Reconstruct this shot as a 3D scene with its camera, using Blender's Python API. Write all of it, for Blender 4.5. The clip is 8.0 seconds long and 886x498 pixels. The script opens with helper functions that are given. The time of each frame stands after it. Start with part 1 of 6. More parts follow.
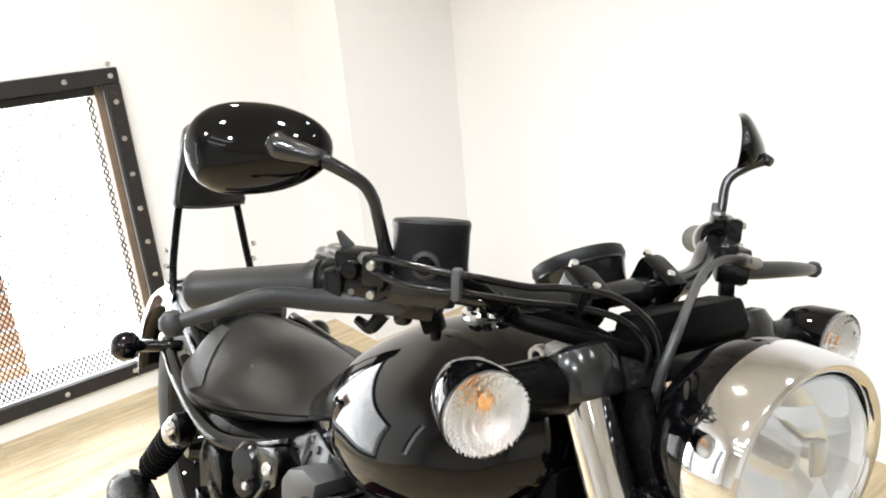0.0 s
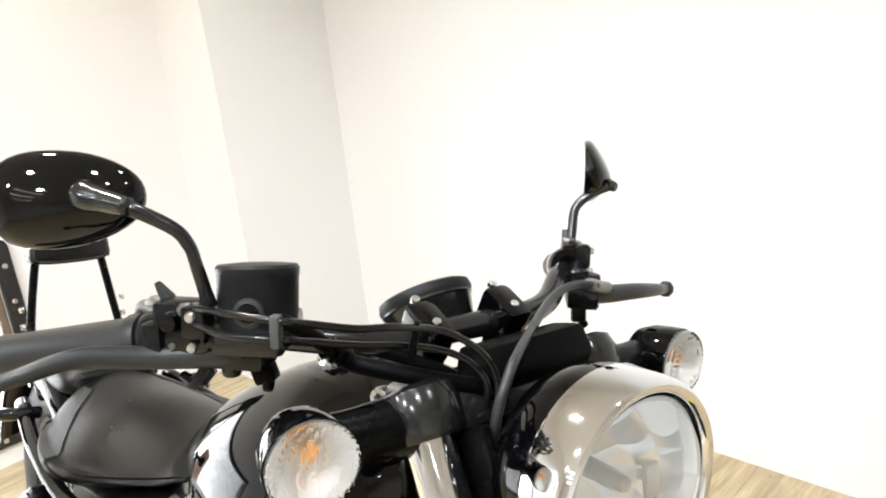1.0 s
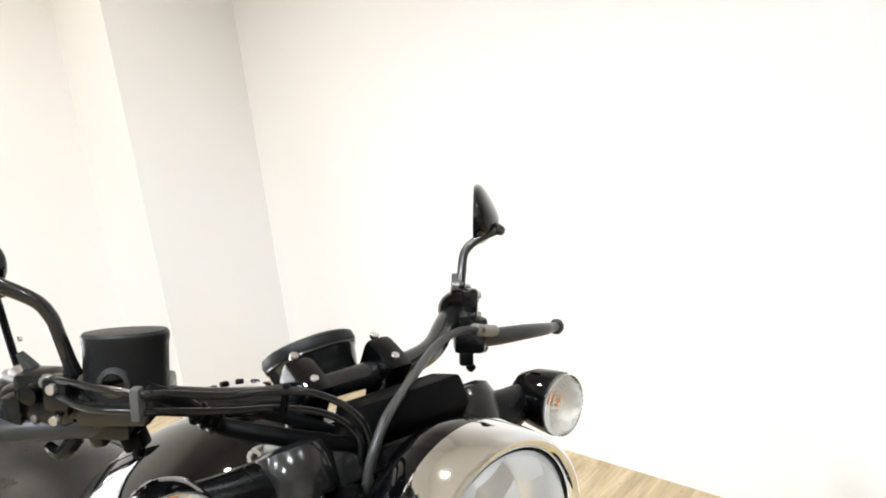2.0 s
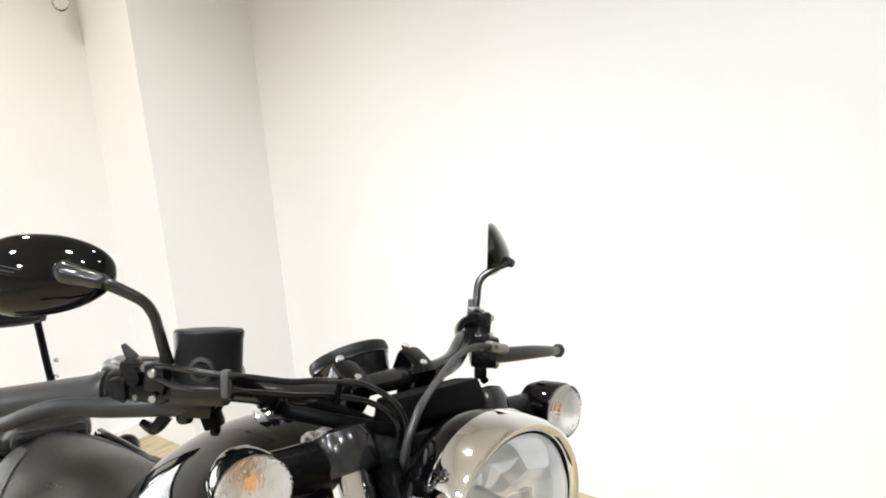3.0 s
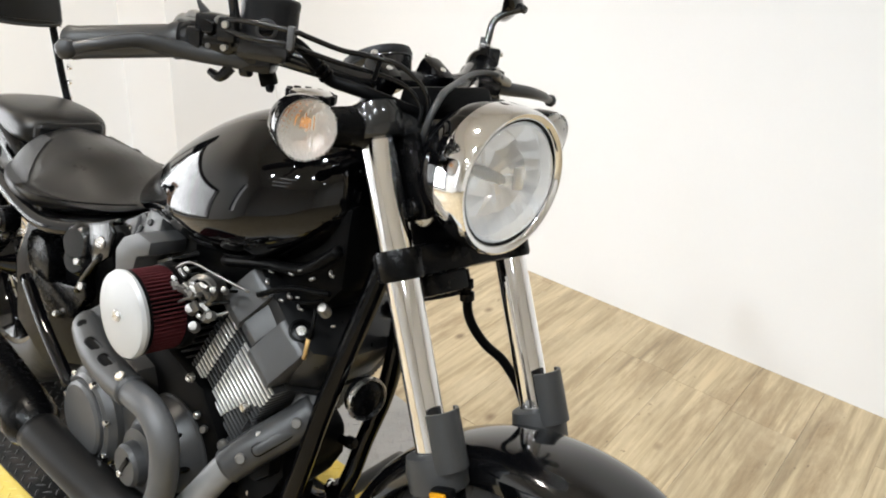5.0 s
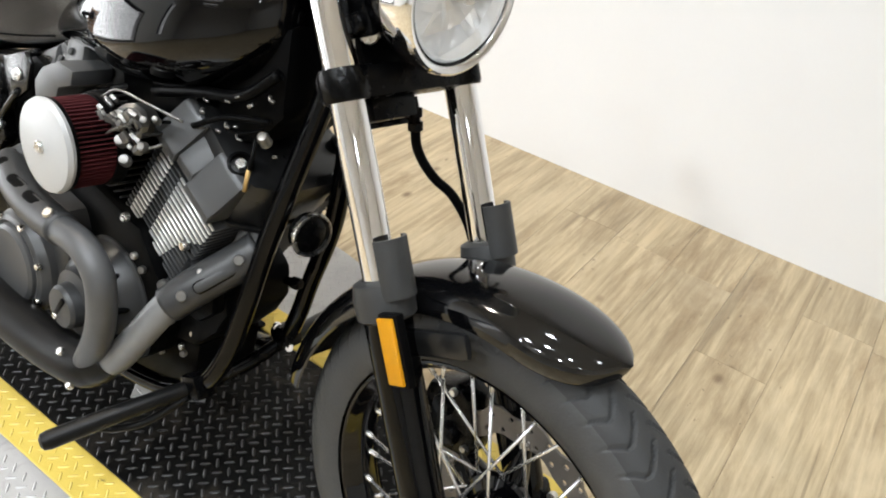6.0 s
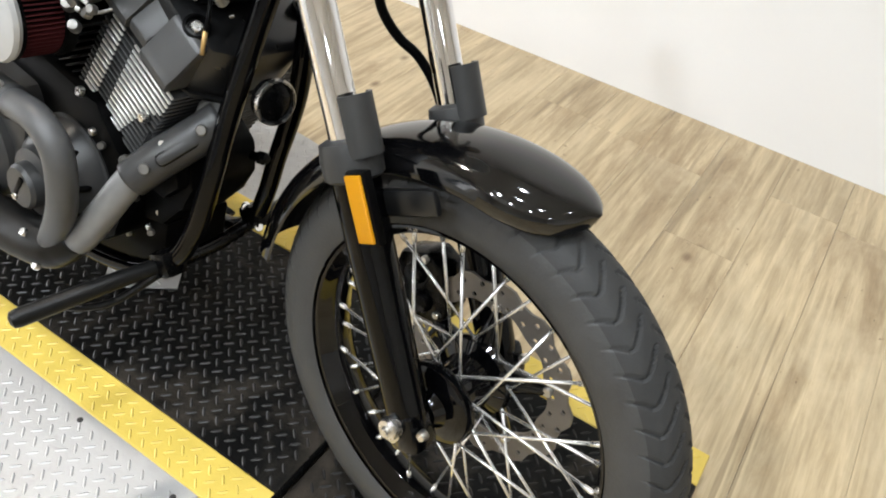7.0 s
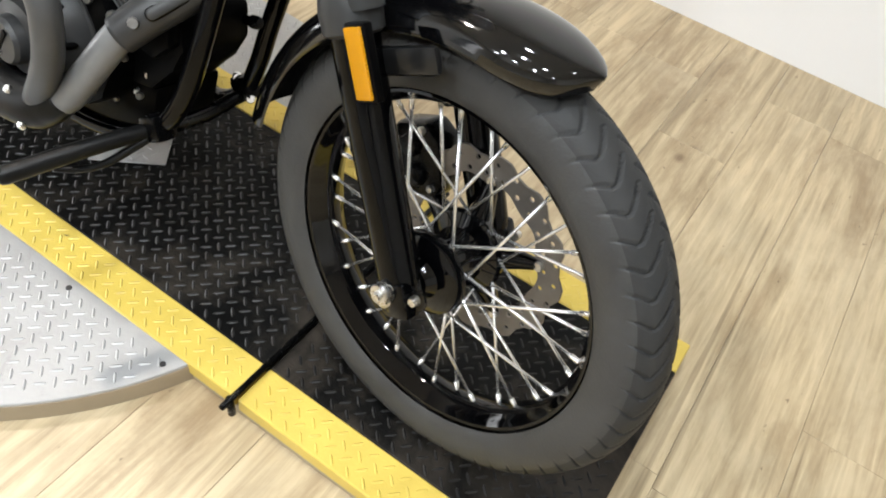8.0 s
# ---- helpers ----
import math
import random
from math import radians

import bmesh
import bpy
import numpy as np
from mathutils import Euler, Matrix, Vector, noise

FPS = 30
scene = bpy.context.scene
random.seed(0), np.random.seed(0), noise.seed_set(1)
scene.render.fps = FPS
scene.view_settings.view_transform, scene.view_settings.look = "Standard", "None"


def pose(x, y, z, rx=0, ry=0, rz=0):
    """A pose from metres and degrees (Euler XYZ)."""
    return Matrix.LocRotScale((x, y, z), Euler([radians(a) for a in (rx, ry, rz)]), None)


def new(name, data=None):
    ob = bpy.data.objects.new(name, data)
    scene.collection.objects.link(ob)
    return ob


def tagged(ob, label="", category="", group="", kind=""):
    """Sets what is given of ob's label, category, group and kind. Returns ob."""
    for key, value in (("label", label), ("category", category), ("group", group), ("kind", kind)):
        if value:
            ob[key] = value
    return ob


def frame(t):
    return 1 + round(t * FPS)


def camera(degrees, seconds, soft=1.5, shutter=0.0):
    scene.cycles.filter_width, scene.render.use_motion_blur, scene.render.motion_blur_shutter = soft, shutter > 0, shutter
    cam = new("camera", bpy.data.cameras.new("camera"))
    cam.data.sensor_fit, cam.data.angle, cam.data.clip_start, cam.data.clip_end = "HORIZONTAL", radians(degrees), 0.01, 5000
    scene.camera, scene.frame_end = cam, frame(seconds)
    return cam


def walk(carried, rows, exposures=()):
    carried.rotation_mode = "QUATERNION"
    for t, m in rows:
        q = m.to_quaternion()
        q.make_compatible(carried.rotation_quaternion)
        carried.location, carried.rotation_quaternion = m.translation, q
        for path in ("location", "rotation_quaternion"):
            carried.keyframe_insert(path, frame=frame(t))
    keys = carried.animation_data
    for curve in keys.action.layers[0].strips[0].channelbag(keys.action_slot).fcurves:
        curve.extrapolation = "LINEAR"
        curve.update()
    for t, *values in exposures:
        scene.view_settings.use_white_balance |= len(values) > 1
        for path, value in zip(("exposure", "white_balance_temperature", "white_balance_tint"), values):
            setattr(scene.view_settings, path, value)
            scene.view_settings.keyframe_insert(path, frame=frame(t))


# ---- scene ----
cam = camera(60.23, 8.0, soft=1.9)
# seconds, place in metres, turn in degrees
PATH = [
    (0.0, 0.6430, 1.0317, 1.2941, 70.74, 4.96, 51.32),
    (0.5, 0.6622, 1.0693, 1.2959, 71.91, 6.15, 48.17),
    (1.0, 0.6714, 1.0894, 1.2852, 72.68, 6.05, 43.63),
    (1.5, 0.6978, 1.1149, 1.2807, 74.45, 6.08, 38.63),
    (1.7, 0.7078, 1.1247, 1.2943, 73.52, 6.36, 38.53),
    (2.8, 0.7336, 1.0562, 1.3384, 74.84, 2.51, 38.75),
    (3.0, 0.7791, 0.9967, 1.3316, 77.06, 4.31, 38.63),
    (3.5, 0.8188, 0.7992, 1.3412, 74.94, -0.74, 37.08),
    (4.0, 0.8478, 0.7607, 1.3408, 73.21, -2.64, 37.71),
    (4.5, 0.8509, 0.8053, 1.2991, 68.75, -3.03, 39.24),
    (4.7, 0.8497, 0.8139, 1.2822, 66.45, -3.67, 39.70),
    (5.8, 0.8485, 0.8214, 1.1946, 55.90, -5.94, 36.56),
    (6.0, 0.8516, 0.8209, 1.1886, 54.41, -6.32, 35.63),
    (6.5, 0.8676, 0.8117, 1.1653, 51.26, -6.17, 33.87),
    (7.0, 0.8770, 0.8035, 1.1387, 47.91, -6.51, 33.25),
    (7.5, 0.8884, 0.7858, 1.1079, 44.05, -7.75, 33.63),
    (8.0, 0.8919, 0.7693, 1.0914, 41.52, -8.77, 33.94),
]
walk(cam, [(t, pose(x, y, z, rx, ry, rz)) for t, x, y, z, rx, ry, rz in PATH], exposures=[(0.0, 0.08), (3.5, -0.02), (4.5, -0.12), (6.0, -0.19), (8.0, -0.17)])

# ---- light ----
world = bpy.data.worlds.new("world")
scene.world = world
world.use_nodes = True
world.node_tree.nodes["Background"].inputs[0].default_value = (0.75, 0.82, 0.95, 1)
world.node_tree.nodes["Background"].inputs[1].default_value = 0.3

LAMP_Z = 2.88


def ceiling_lamp_light(x, y, watts, colour=(0.872, 0.945, 1.01), cone=140):
    """A recessed lamp: a wide soft-edged cone of light, straight down."""
    lamp = bpy.data.lights.new("spot_light", "SPOT")
    lamp.energy, lamp.color, lamp.shadow_soft_size = watts, colour, 0.065
    lamp.spot_size, lamp.spot_blend = radians(cone), 0.6
    ob = new("spot_light", lamp)
    ob.matrix_world = pose(x, y, LAMP_Z, 0, 0, 0)
    return ob


LAMPS = [(-1.15, 1.35), (-0.35, -0.1), (0.45, 0.75), (1.3, 0.5), (1.75, 1.75), (0.15, -1.1), (1.3, -1.0), (3.3, -1.8), (-1.1, -1.4)]
# extra lamp, added to brighten the plate and floor behind the motorcycle
LAMPS.append((0.30, 2.05))
WATTS = {(1.75, 1.75): 24.0, (1.3, 0.5): 72.0, (0.30, 2.05): 50.0}
for k, (lx, ly) in enumerate(LAMPS):
    if k == 0:
        ceiling_lamp_light(lx, ly, 145.0, (1.0, 0.905, 0.79), 116)
    else:
        ceiling_lamp_light(lx, ly, WATTS.get((lx, ly), 150.0))

# ---- materials ----
def node(tree, kind, **settings):
    n = tree.nodes.new(kind)
    for key, value in settings.items():
        n.inputs[key].default_value = value
    return n


def material(name, colour, rough=0.5, metal=0.0, scale=40.0, vary=0.12, rough_vary=0.1, bump=0.0, bump_scale=300.0, coat=0.0, random=0.0, spec=0.5):
    """Principled paint with stains at one scale and grain at another."""
    m = bpy.data.materials.new(name)
    m.use_nodes = True
    t = m.node_tree
    b = t.nodes["Principled BSDF"]
    b.inputs["Metallic"].default_value = metal
    b.inputs["Coat Weight"].default_value = coat
    b.inputs["Coat Roughness"].default_value = 0.03
    b.inputs["Specular IOR Level"].default_value = spec
    co = t.nodes.new("ShaderNodeTexCoord")
    big = node(t, "ShaderNodeTexNoise", Scale=scale, Detail=5.0, Roughness=0.6)
    fine = node(t, "ShaderNodeTexNoise", Scale=bump_scale, Detail=3.0)
    t.links.new(co.outputs["Object"], big.inputs["Vector"])
    t.links.new(co.outputs["Object"], fine.inputs["Vector"])
    mix = t.nodes.new("ShaderNodeMixRGB")
    dark = [c * (1 - vary) for c in colour]
    light = [min(1, c * (1 + vary)) for c in colour]
    mix.inputs[1].default_value, mix.inputs[2].default_value = (*dark, 1), (*light, 1)
    fac = big.outputs["Fac"]
    if random:
        info = t.nodes.new("ShaderNodeObjectInfo")
        add = t.nodes.new("ShaderNodeMath")
        add.operation = "MULTIPLY_ADD"
        add.inputs[1].default_value = random
        t.links.new(info.outputs["Random"], add.inputs[0])
        t.links.new(fac, add.inputs[2])
        fac = add.outputs[0]
    t.links.new(fac, mix.inputs[0])
    t.links.new(mix.outputs[0], b.inputs["Base Color"])
    ramp = t.nodes.new("ShaderNodeMapRange")
    ramp.inputs[3].default_value, ramp.inputs[4].default_value = max(0.01, rough - rough_vary), min(1, rough + rough_vary)
    t.links.new(big.outputs["Fac"], ramp.inputs[0])
    t.links.new(ramp.outputs[0], b.inputs["Roughness"])
    if bump:
        bm_ = node(t, "ShaderNodeBump", Strength=bump, Distance=0.002)
        t.links.new(fine.outputs["Fac"], bm_.inputs["Height"])
        t.links.new(bm_.outputs[0], b.inputs["Normal"])
    return m


def glass(name, colour=(1, 1, 1), rough=0.0, ior=1.45, bump=0.0, bump_scale=120.0, weight=1.0):
    m = bpy.data.materials.new(name)
    m.use_nodes = True
    t = m.node_tree
    b = t.nodes["Principled BSDF"]
    b.inputs["Base Color"].default_value = (*colour, 1)
    b.inputs["Transmission Weight"].default_value = weight
    b.inputs["Roughness"].default_value = rough
    b.inputs["IOR"].default_value = ior
    if bump:
        co = t.nodes.new("ShaderNodeTexCoord")
        wave = node(t, "ShaderNodeTexWave", Scale=bump_scale, Distortion=0.0)
        t.links.new(co.outputs["Object"], wave.inputs["Vector"])
        bm_ = node(t, "ShaderNodeBump", Strength=bump, Distance=0.002)
        t.links.new(wave.outputs["Fac"], bm_.inputs["Height"])
        t.links.new(bm_.outputs[0], b.inputs["Normal"])
    return m


def glow(name, colour, strength):
    m = bpy.data.materials.new(name)
    m.use_nodes = True
    t = m.node_tree
    e = node(t, "ShaderNodeEmission", Color=(*colour, 1), Strength=strength)
    t.links.new(e.outputs[0], t.nodes["Material Output"].inputs[0])
    return m


def wood(name, grain_axis="Y"):
    """Weathered pale oak: long grain, brown stains, knots, one tint a board."""
    m = bpy.data.materials.new(name)
    m.use_nodes = True
    t = m.node_tree
    b = t.nodes["Principled BSDF"]
    co = t.nodes.new("ShaderNodeTexCoord")
    info = t.nodes.new("ShaderNodeObjectInfo")
    shift = t.nodes.new("ShaderNodeVectorMath")
    shift.operation = "MULTIPLY_ADD"
    shift.inputs[1].default_value = (0.09, 0.35, 0.0)
    t.links.new(info.outputs["Random"], shift.inputs[0])
    geo = t.nodes.new("ShaderNodeNewGeometry")
    t.links.new(geo.outputs["Position"], shift.inputs[2])

    def noise_at(stretch, scale, detail, rough=0.6, distort=0.0):
        mp = t.nodes.new("ShaderNodeMapping")
        mp.inputs["Scale"].default_value = stretch
        t.links.new(shift.outputs[0], mp.inputs[0])
        n = node(t, "ShaderNodeTexNoise", Scale=scale, Detail=detail, Roughness=rough, Distortion=distort)
        t.links.new(mp.outputs[0], n.inputs["Vector"])
        return n.outputs["Fac"]

    grain = noise_at((1, 0.06, 1), 55.0, 6.0, 0.65, 0.4)
    stain = noise_at((1, 0.17, 1), 6.0, 9.0, 0.74, 0.5)
    blotch = noise_at((1, 0.45, 1), 6.0, 6.0, 0.65, 0.3)
    base = t.nodes.new("ShaderNodeValToRGB")
    base.color_ramp.elements[0].position, base.color_ramp.elements[1].position = 0.32, 0.66
    base.color_ramp.elements[0].color = (0.300, 0.228, 0.134, 1)
    base.color_ramp.elements[1].color = (0.538, 0.430, 0.270, 1)
    t.links.new(grain, base.inputs[0])
    brown = t.nodes.new("ShaderNodeValToRGB")
    brown.color_ramp.elements[0].position, brown.color_ramp.elements[1].position = 0.51, 0.66
    brown.color_ramp.elements[0].color, brown.color_ramp.elements[1].color = (0, 0, 0, 1), (0.72, 0.72, 0.72, 1)
    t.links.new(stain, brown.inputs[0])
    mix = t.nodes.new("ShaderNodeMixRGB")
    mix.inputs[2].default_value = (0.225, 0.150, 0.078, 1)
    t.links.new(brown.outputs[0], mix.inputs[0])
    t.links.new(base.outputs[0], mix.inputs[1])
    pale = t.nodes.new("ShaderNodeValToRGB")
    pale.color_ramp.elements[0].position, pale.color_ramp.elements[1].position = 0.5, 0.75
    pale.color_ramp.elements[0].color, pale.color_ramp.elements[1].color = (0, 0, 0, 1), (0.6, 0.6, 0.6, 1)
    t.links.new(blotch, pale.inputs[0])
    mix2 = t.nodes.new("ShaderNodeMixRGB")
    mix2.inputs[2].default_value = (0.595, 0.495, 0.332, 1)
    t.links.new(pale.outputs[0], mix2.inputs[0])
    t.links.new(mix.outputs[0], mix2.inputs[1])
    # thin dark splits and knots along the grain
    crack = noise_at((1, 0.035, 1), 26.0, 3.0, 0.5, 0.9)
    thin = t.nodes.new("ShaderNodeValToRGB")
    thin.color_ramp.elements[0].position, thin.color_ramp.elements[1].position = 0.66, 0.72
    thin.color_ramp.elements[0].color, thin.color_ramp.elements[1].color = (0, 0, 0, 1), (0.42, 0.42, 0.42, 1)
    t.links.new(crack, thin.inputs[0])
    mix3 = t.nodes.new("ShaderNodeMixRGB")
    mix3.inputs[2].default_value = (0.115, 0.075, 0.04, 1)
    t.links.new(thin.outputs[0], mix3.inputs[0])
    t.links.new(mix2.outputs[0], mix3.inputs[1])
    # round knots, dark in the middle, here and there
    spread = t.nodes.new("ShaderNodeMapping")
    spread.inputs["Scale"].default_value = (1, 0.62, 1)
    t.links.new(shift.outputs[0], spread.inputs[0])
    cells = node(t, "ShaderNodeTexVoronoi", Scale=5.2, Randomness=1.0)
    t.links.new(spread.outputs[0], cells.inputs["Vector"])
    knot = t.nodes.new("ShaderNodeValToRGB")
    knot.color_ramp.elements[0].position, knot.color_ramp.elements[1].position = 0.025, 0.085
    knot.color_ramp.elements[0].color, knot.color_ramp.elements[1].color = (0.85, 0.85, 0.85, 1), (0, 0, 0, 1)
    t.links.new(cells.outputs["Distance"], knot.inputs[0])
    mix4 = t.nodes.new("ShaderNodeMixRGB")
    mix4.inputs[2].default_value = (0.150, 0.095, 0.050, 1)
    t.links.new(knot.outputs[0], mix4.inputs[0])
    t.links.new(mix3.outputs[0], mix4.inputs[1])
    # small dark pits
    pits = noise_at((1, 0.5, 1), 70.0, 2.0, 0.5, 0.0)
    pit = t.nodes.new("ShaderNodeValToRGB")
    pit.color_ramp.elements[0].position, pit.color_ramp.elements[1].position = 0.735, 0.78
    pit.color_ramp.elements[0].color, pit.color_ramp.elements[1].color = (0, 0, 0, 1), (0.7, 0.7, 0.7, 1)
    t.links.new(pits, pit.inputs[0])
    mix5 = t.nodes.new("ShaderNodeMixRGB")
    mix5.inputs[2].default_value = (0.12, 0.08, 0.045, 1)
    t.links.new(pit.outputs[0], mix5.inputs[0])
    t.links.new(mix4.outputs[0], mix5.inputs[1])
    mix2 = mix5
    tint = t.nodes.new("ShaderNodeMapRange")
    tint.inputs[3].default_value, tint.inputs[4].default_value = 0.93, 1.05
    t.links.new(info.outputs["Random"], tint.inputs[0])
    mul = t.nodes.new("ShaderNodeVectorMath")
    mul.operation = "SCALE"
    t.links.new(mix2.outputs[0], mul.inputs[0])
    t.links.new(tint.outputs[0], mul.inputs["Scale"])
    t.links.new(mul.outputs[0], b.inputs["Base Color"])
    b.inputs["Roughness"].default_value = 0.36
    bump = node(t, "ShaderNodeBump", Strength=0.25, Distance=0.002)
    t.links.new(grain, bump.inputs["Height"])
    t.links.new(bump.outputs[0], b.inputs["Normal"])
    return m


GLOSS = material("gloss_black_paint", (0.0010, 0.0010, 0.0012), 0.045, 0.0, 6, 0.2, 0.02, spec=0.32)
# GLOSS with less specular, so tubes and fork legs reflect the floor less
DIM_GLOSS = material("dim_gloss_black_paint", (0.0010, 0.0010, 0.0012), 0.07, 0.0, 8, 0.2, 0.03, spec=0.20)
# GLOSS again with more specular, to brighten the wall's reflection on the mudguard
GUARD_GLOSS = material("bright_gloss_black_paint", (0.0014, 0.0014, 0.0016), 0.075, 0.0, 9, 0.3, 0.05, spec=0.62)
BAR_PAINT = material("handlebar_black_paint", (0.0080, 0.0080, 0.0082), 0.17, 0.0, 60, 0.3, 0.06, bump=0.02, bump_scale=500, spec=0.55)
SATIN = material("satin_black_paint", (0.0013, 0.0013, 0.0014), 0.26, 0.0, 60, 0.3, 0.1, bump=0.025, bump_scale=500, spec=0.12)
FLAT = material("flat_black_plastic", (0.0016, 0.0016, 0.0017), 0.40, 0.0, 90, 0.3, 0.1, bump=0.15, bump_scale=700, spec=0.05)
CAST = material("dark_cast_metal", (0.012, 0.012, 0.0125), 0.40, 0.2, 35, 0.3, 0.12, bump=0.2, bump_scale=450, spec=0.18)
SHIELD = material("grey_heat_shield_paint", (0.034, 0.034, 0.0343), 0.36, 0.15, 30, 0.25, 0.1, bump=0.06, bump_scale=500, spec=0.3)
PIPE = material("light_grey_pipe_paint", (0.155, 0.153, 0.150), 0.42, 0.1, 25, 0.25, 0.1, bump=0.06, bump_scale=500, spec=0.3)
TREAD = material("tread_rubber", (0.031, 0.031, 0.0308), 0.55, 0.0, 14, 0.4, 0.12, bump=0.2, bump_scale=300, spec=0.16)
PIPE_DARK = material("mid_grey_pipe_paint", (0.066, 0.066, 0.0665), 0.40, 0.1, 25, 0.25, 0.1, bump=0.06, bump_scale=500, spec=0.3)
RUBBER = material("tyre_rubber", (0.040, 0.040, 0.0402), 0.52, 0.0, 12, 0.5, 0.12, bump=0.25, bump_scale=260, spec=0.30)
GRIP = material("grip_rubber", (0.0205, 0.0200, 0.0192), 0.40, 0.0, 50, 0.3, 0.1, bump=0.1, bump_scale=300, spec=0.3)
PEG = material("worn_black_peg", (0.0050, 0.0049, 0.0048), 0.36, 0.0, 40, 0.35, 0.12, bump=0.1, bump_scale=400, spec=0.15)
LEATHER = material("black_vinyl", (0.0036, 0.0036, 0.0036), 0.29, 0.0, 9, 0.2, 0.04, bump=0.35, bump_scale=420, spec=0.40)
LEATHER_SIDE = material("black_vinyl_side", (0.030, 0.030, 0.031), 0.45, 0.0, 14, 0.2, 0.08, bump=0.3, bump_scale=420, spec=0.4)
CHROME = material("chrome", (0.86, 0.86, 0.87), 0.06, 1.0, 20, 0.03, 0.02)
STEEL = material("bare_steel", (0.62, 0.61, 0.59), 0.28, 1.0, 60, 0.2, 0.12, bump=0.05)
ALLOY = material("machined_alloy", (0.70, 0.70, 0.69), 0.32, 0.9, 80, 0.15, 0.1)
DISC_STEEL = material("disc_steel", (0.15, 0.137, 0.124), 0.42, 0.5, 40, 0.25, 0.12)
WHITE = material("white_cover_paint", (0.36, 0.36, 0.357), 0.4, 0.1, 18, 0.1, 0.08, bump=0.03)
RED = material("red_filter_gauze", (0.060, 0.012, 0.014), 0.6, 0.0, 60, 0.35, 0.1, bump=0.4, bump_scale=900, spec=0.15)
AMBER = glass("amber_plastic", (0.80, 0.36, 0.008), 0.18, 1.45, 0.5, 160, weight=0.35)
CLEAR = glass("clear_lens", (1, 1, 1), 0.0, 1.35)
RIBBED = glass("ribbed_clear_lens", (1, 1, 1), 0.02, 1.35, 0.7, 90)
SIGNAL_BOWL = material("signal_bowl_silver", (0.82, 0.81, 0.79), 0.30, 0.85, 40, 0.1, 0.05)
REFLECTOR = material("reflector_silver", (0.95, 0.945, 0.93), 0.15, 0.60, 40, 0.05, 0.05)
AMBER_BACK = material("amber_backing", (0.48, 0.20, 0.006), 0.35, 0.0, 160, 0.35, 0.1)
BULB = material("amber_bulb", (0.80, 0.38, 0.14), 0.3, 0.0, 40, 0.1, 0.05)
MIRROR = material("mirror_glass", (0.92, 0.92, 0.92), 0.02, 1.0, 5, 0.01, 0.01)
BRASS = material("brass_connector", (0.45, 0.30, 0.12), 0.4, 0.6, 60, 0.2, 0.1)
SEMI = material("semi_gloss_black_paint", (0.0050, 0.0050, 0.0052), 0.16, 0.0, 60, 0.3, 0.06, bump=0.02, bump_scale=500, spec=0.35)
GUARD = material("grey_fork_plastic", (0.0270, 0.0270, 0.0268), 0.42, 0.0, 30, 0.2, 0.1, bump=0.1, bump_scale=400, spec=0.3)
BLOCK = material("cast_grey_cover", (0.050, 0.050, 0.0502), 0.36, 0.15, 40, 0.12, 0.08, bump=0.08, bump_scale=500, spec=0.35)
HEAD = material("satin_dark_head_paint", (0.0075, 0.0075, 0.0077), 0.30, 0.0, 40, 0.2, 0.08, bump=0.08, bump_scale=500, spec=0.42)
COVER = material("dark_grey_case_paint", (0.036, 0.036, 0.0362), 0.38, 0.15, 30, 0.2, 0.1, bump=0.08, bump_scale=500, spec=0.3)
FIN_EDGE = material("machined_fin_alloy", (0.58, 0.575, 0.565), 0.36, 0.7, 90, 0.25, 0.1)
DULL = material("dull_zinc", (0.19, 0.183, 0.172), 0.38, 0.8, 70, 0.4, 0.12, bump=0.08)
TUBE_GLOW = glow("tube_lamp_glass", (0.96, 0.98, 1.0), 9.0)
WALL = material("white_wall_paint", (0.82, 0.818, 0.822), 0.55, 0.0, 1.6, 0.02, 0.08, bump=0.05, bump_scale=90)
TRIM = material("white_trim_paint", (0.82, 0.81, 0.79), 0.4, 0.0, 6, 0.03, 0.08)
CEIL = material("ceiling_paint", (0.74, 0.735, 0.725), 0.8, 0.0, 4, 0.05, 0.05)
EASTWALL = material("off_white_wall_paint", (0.80, 0.79, 0.775), 0.6, 0.0, 3, 0.04, 0.08)
BACKWALL = material("pale_wall_paint", (0.70, 0.69, 0.675), 0.7, 0.0, 3, 0.05, 0.08)
PLATE_SILVER = material("silver_tread_plate", (0.38, 0.38, 0.38), 0.50, 0.5, 14, 0.2, 0.14, bump=0.12, bump_scale=160)
PLATE_BLACK = material("black_tread_plate", (0.0034, 0.0033, 0.0032), 0.36, 0.0, 7, 0.8, 0.16, bump=0.3, bump_scale=170, spec=0.12)
PLATE_LUG = material("worn_black_lug", (0.0085, 0.0083, 0.0081), 0.36, 0.0, 14, 0.7, 0.16, bump=0.2, bump_scale=220, spec=0.30)
TAPE = material("yellow_tape", (0.60, 0.440, 0.085), 0.42, 0.0, 16, 0.2, 0.1, bump=0.15, bump_scale=200)
BLACK_IRON = material("black_iron", (0.022, 0.021, 0.021), 0.5, 0.3, 40, 0.4, 0.12, bump=0.2)
OLD_WOOD = material("worn_wood_edge", (0.18, 0.13, 0.09), 0.7, 0.0, 25, 0.5, 0.1, bump=0.4, bump_scale=80)
BRICK = material("orange_brick", (0.62, 0.36, 0.22), 0.8, 0.0, 20, 0.2, 0.1, bump=0.4, bump_scale=90, random=0.4)
OUTSIDE = glow("bright_daylight", (0.96, 0.98, 1.0), 16.0)
LAMP_GLOW = glow("lamp_face", (1.0, 0.93, 0.84), 30.0)
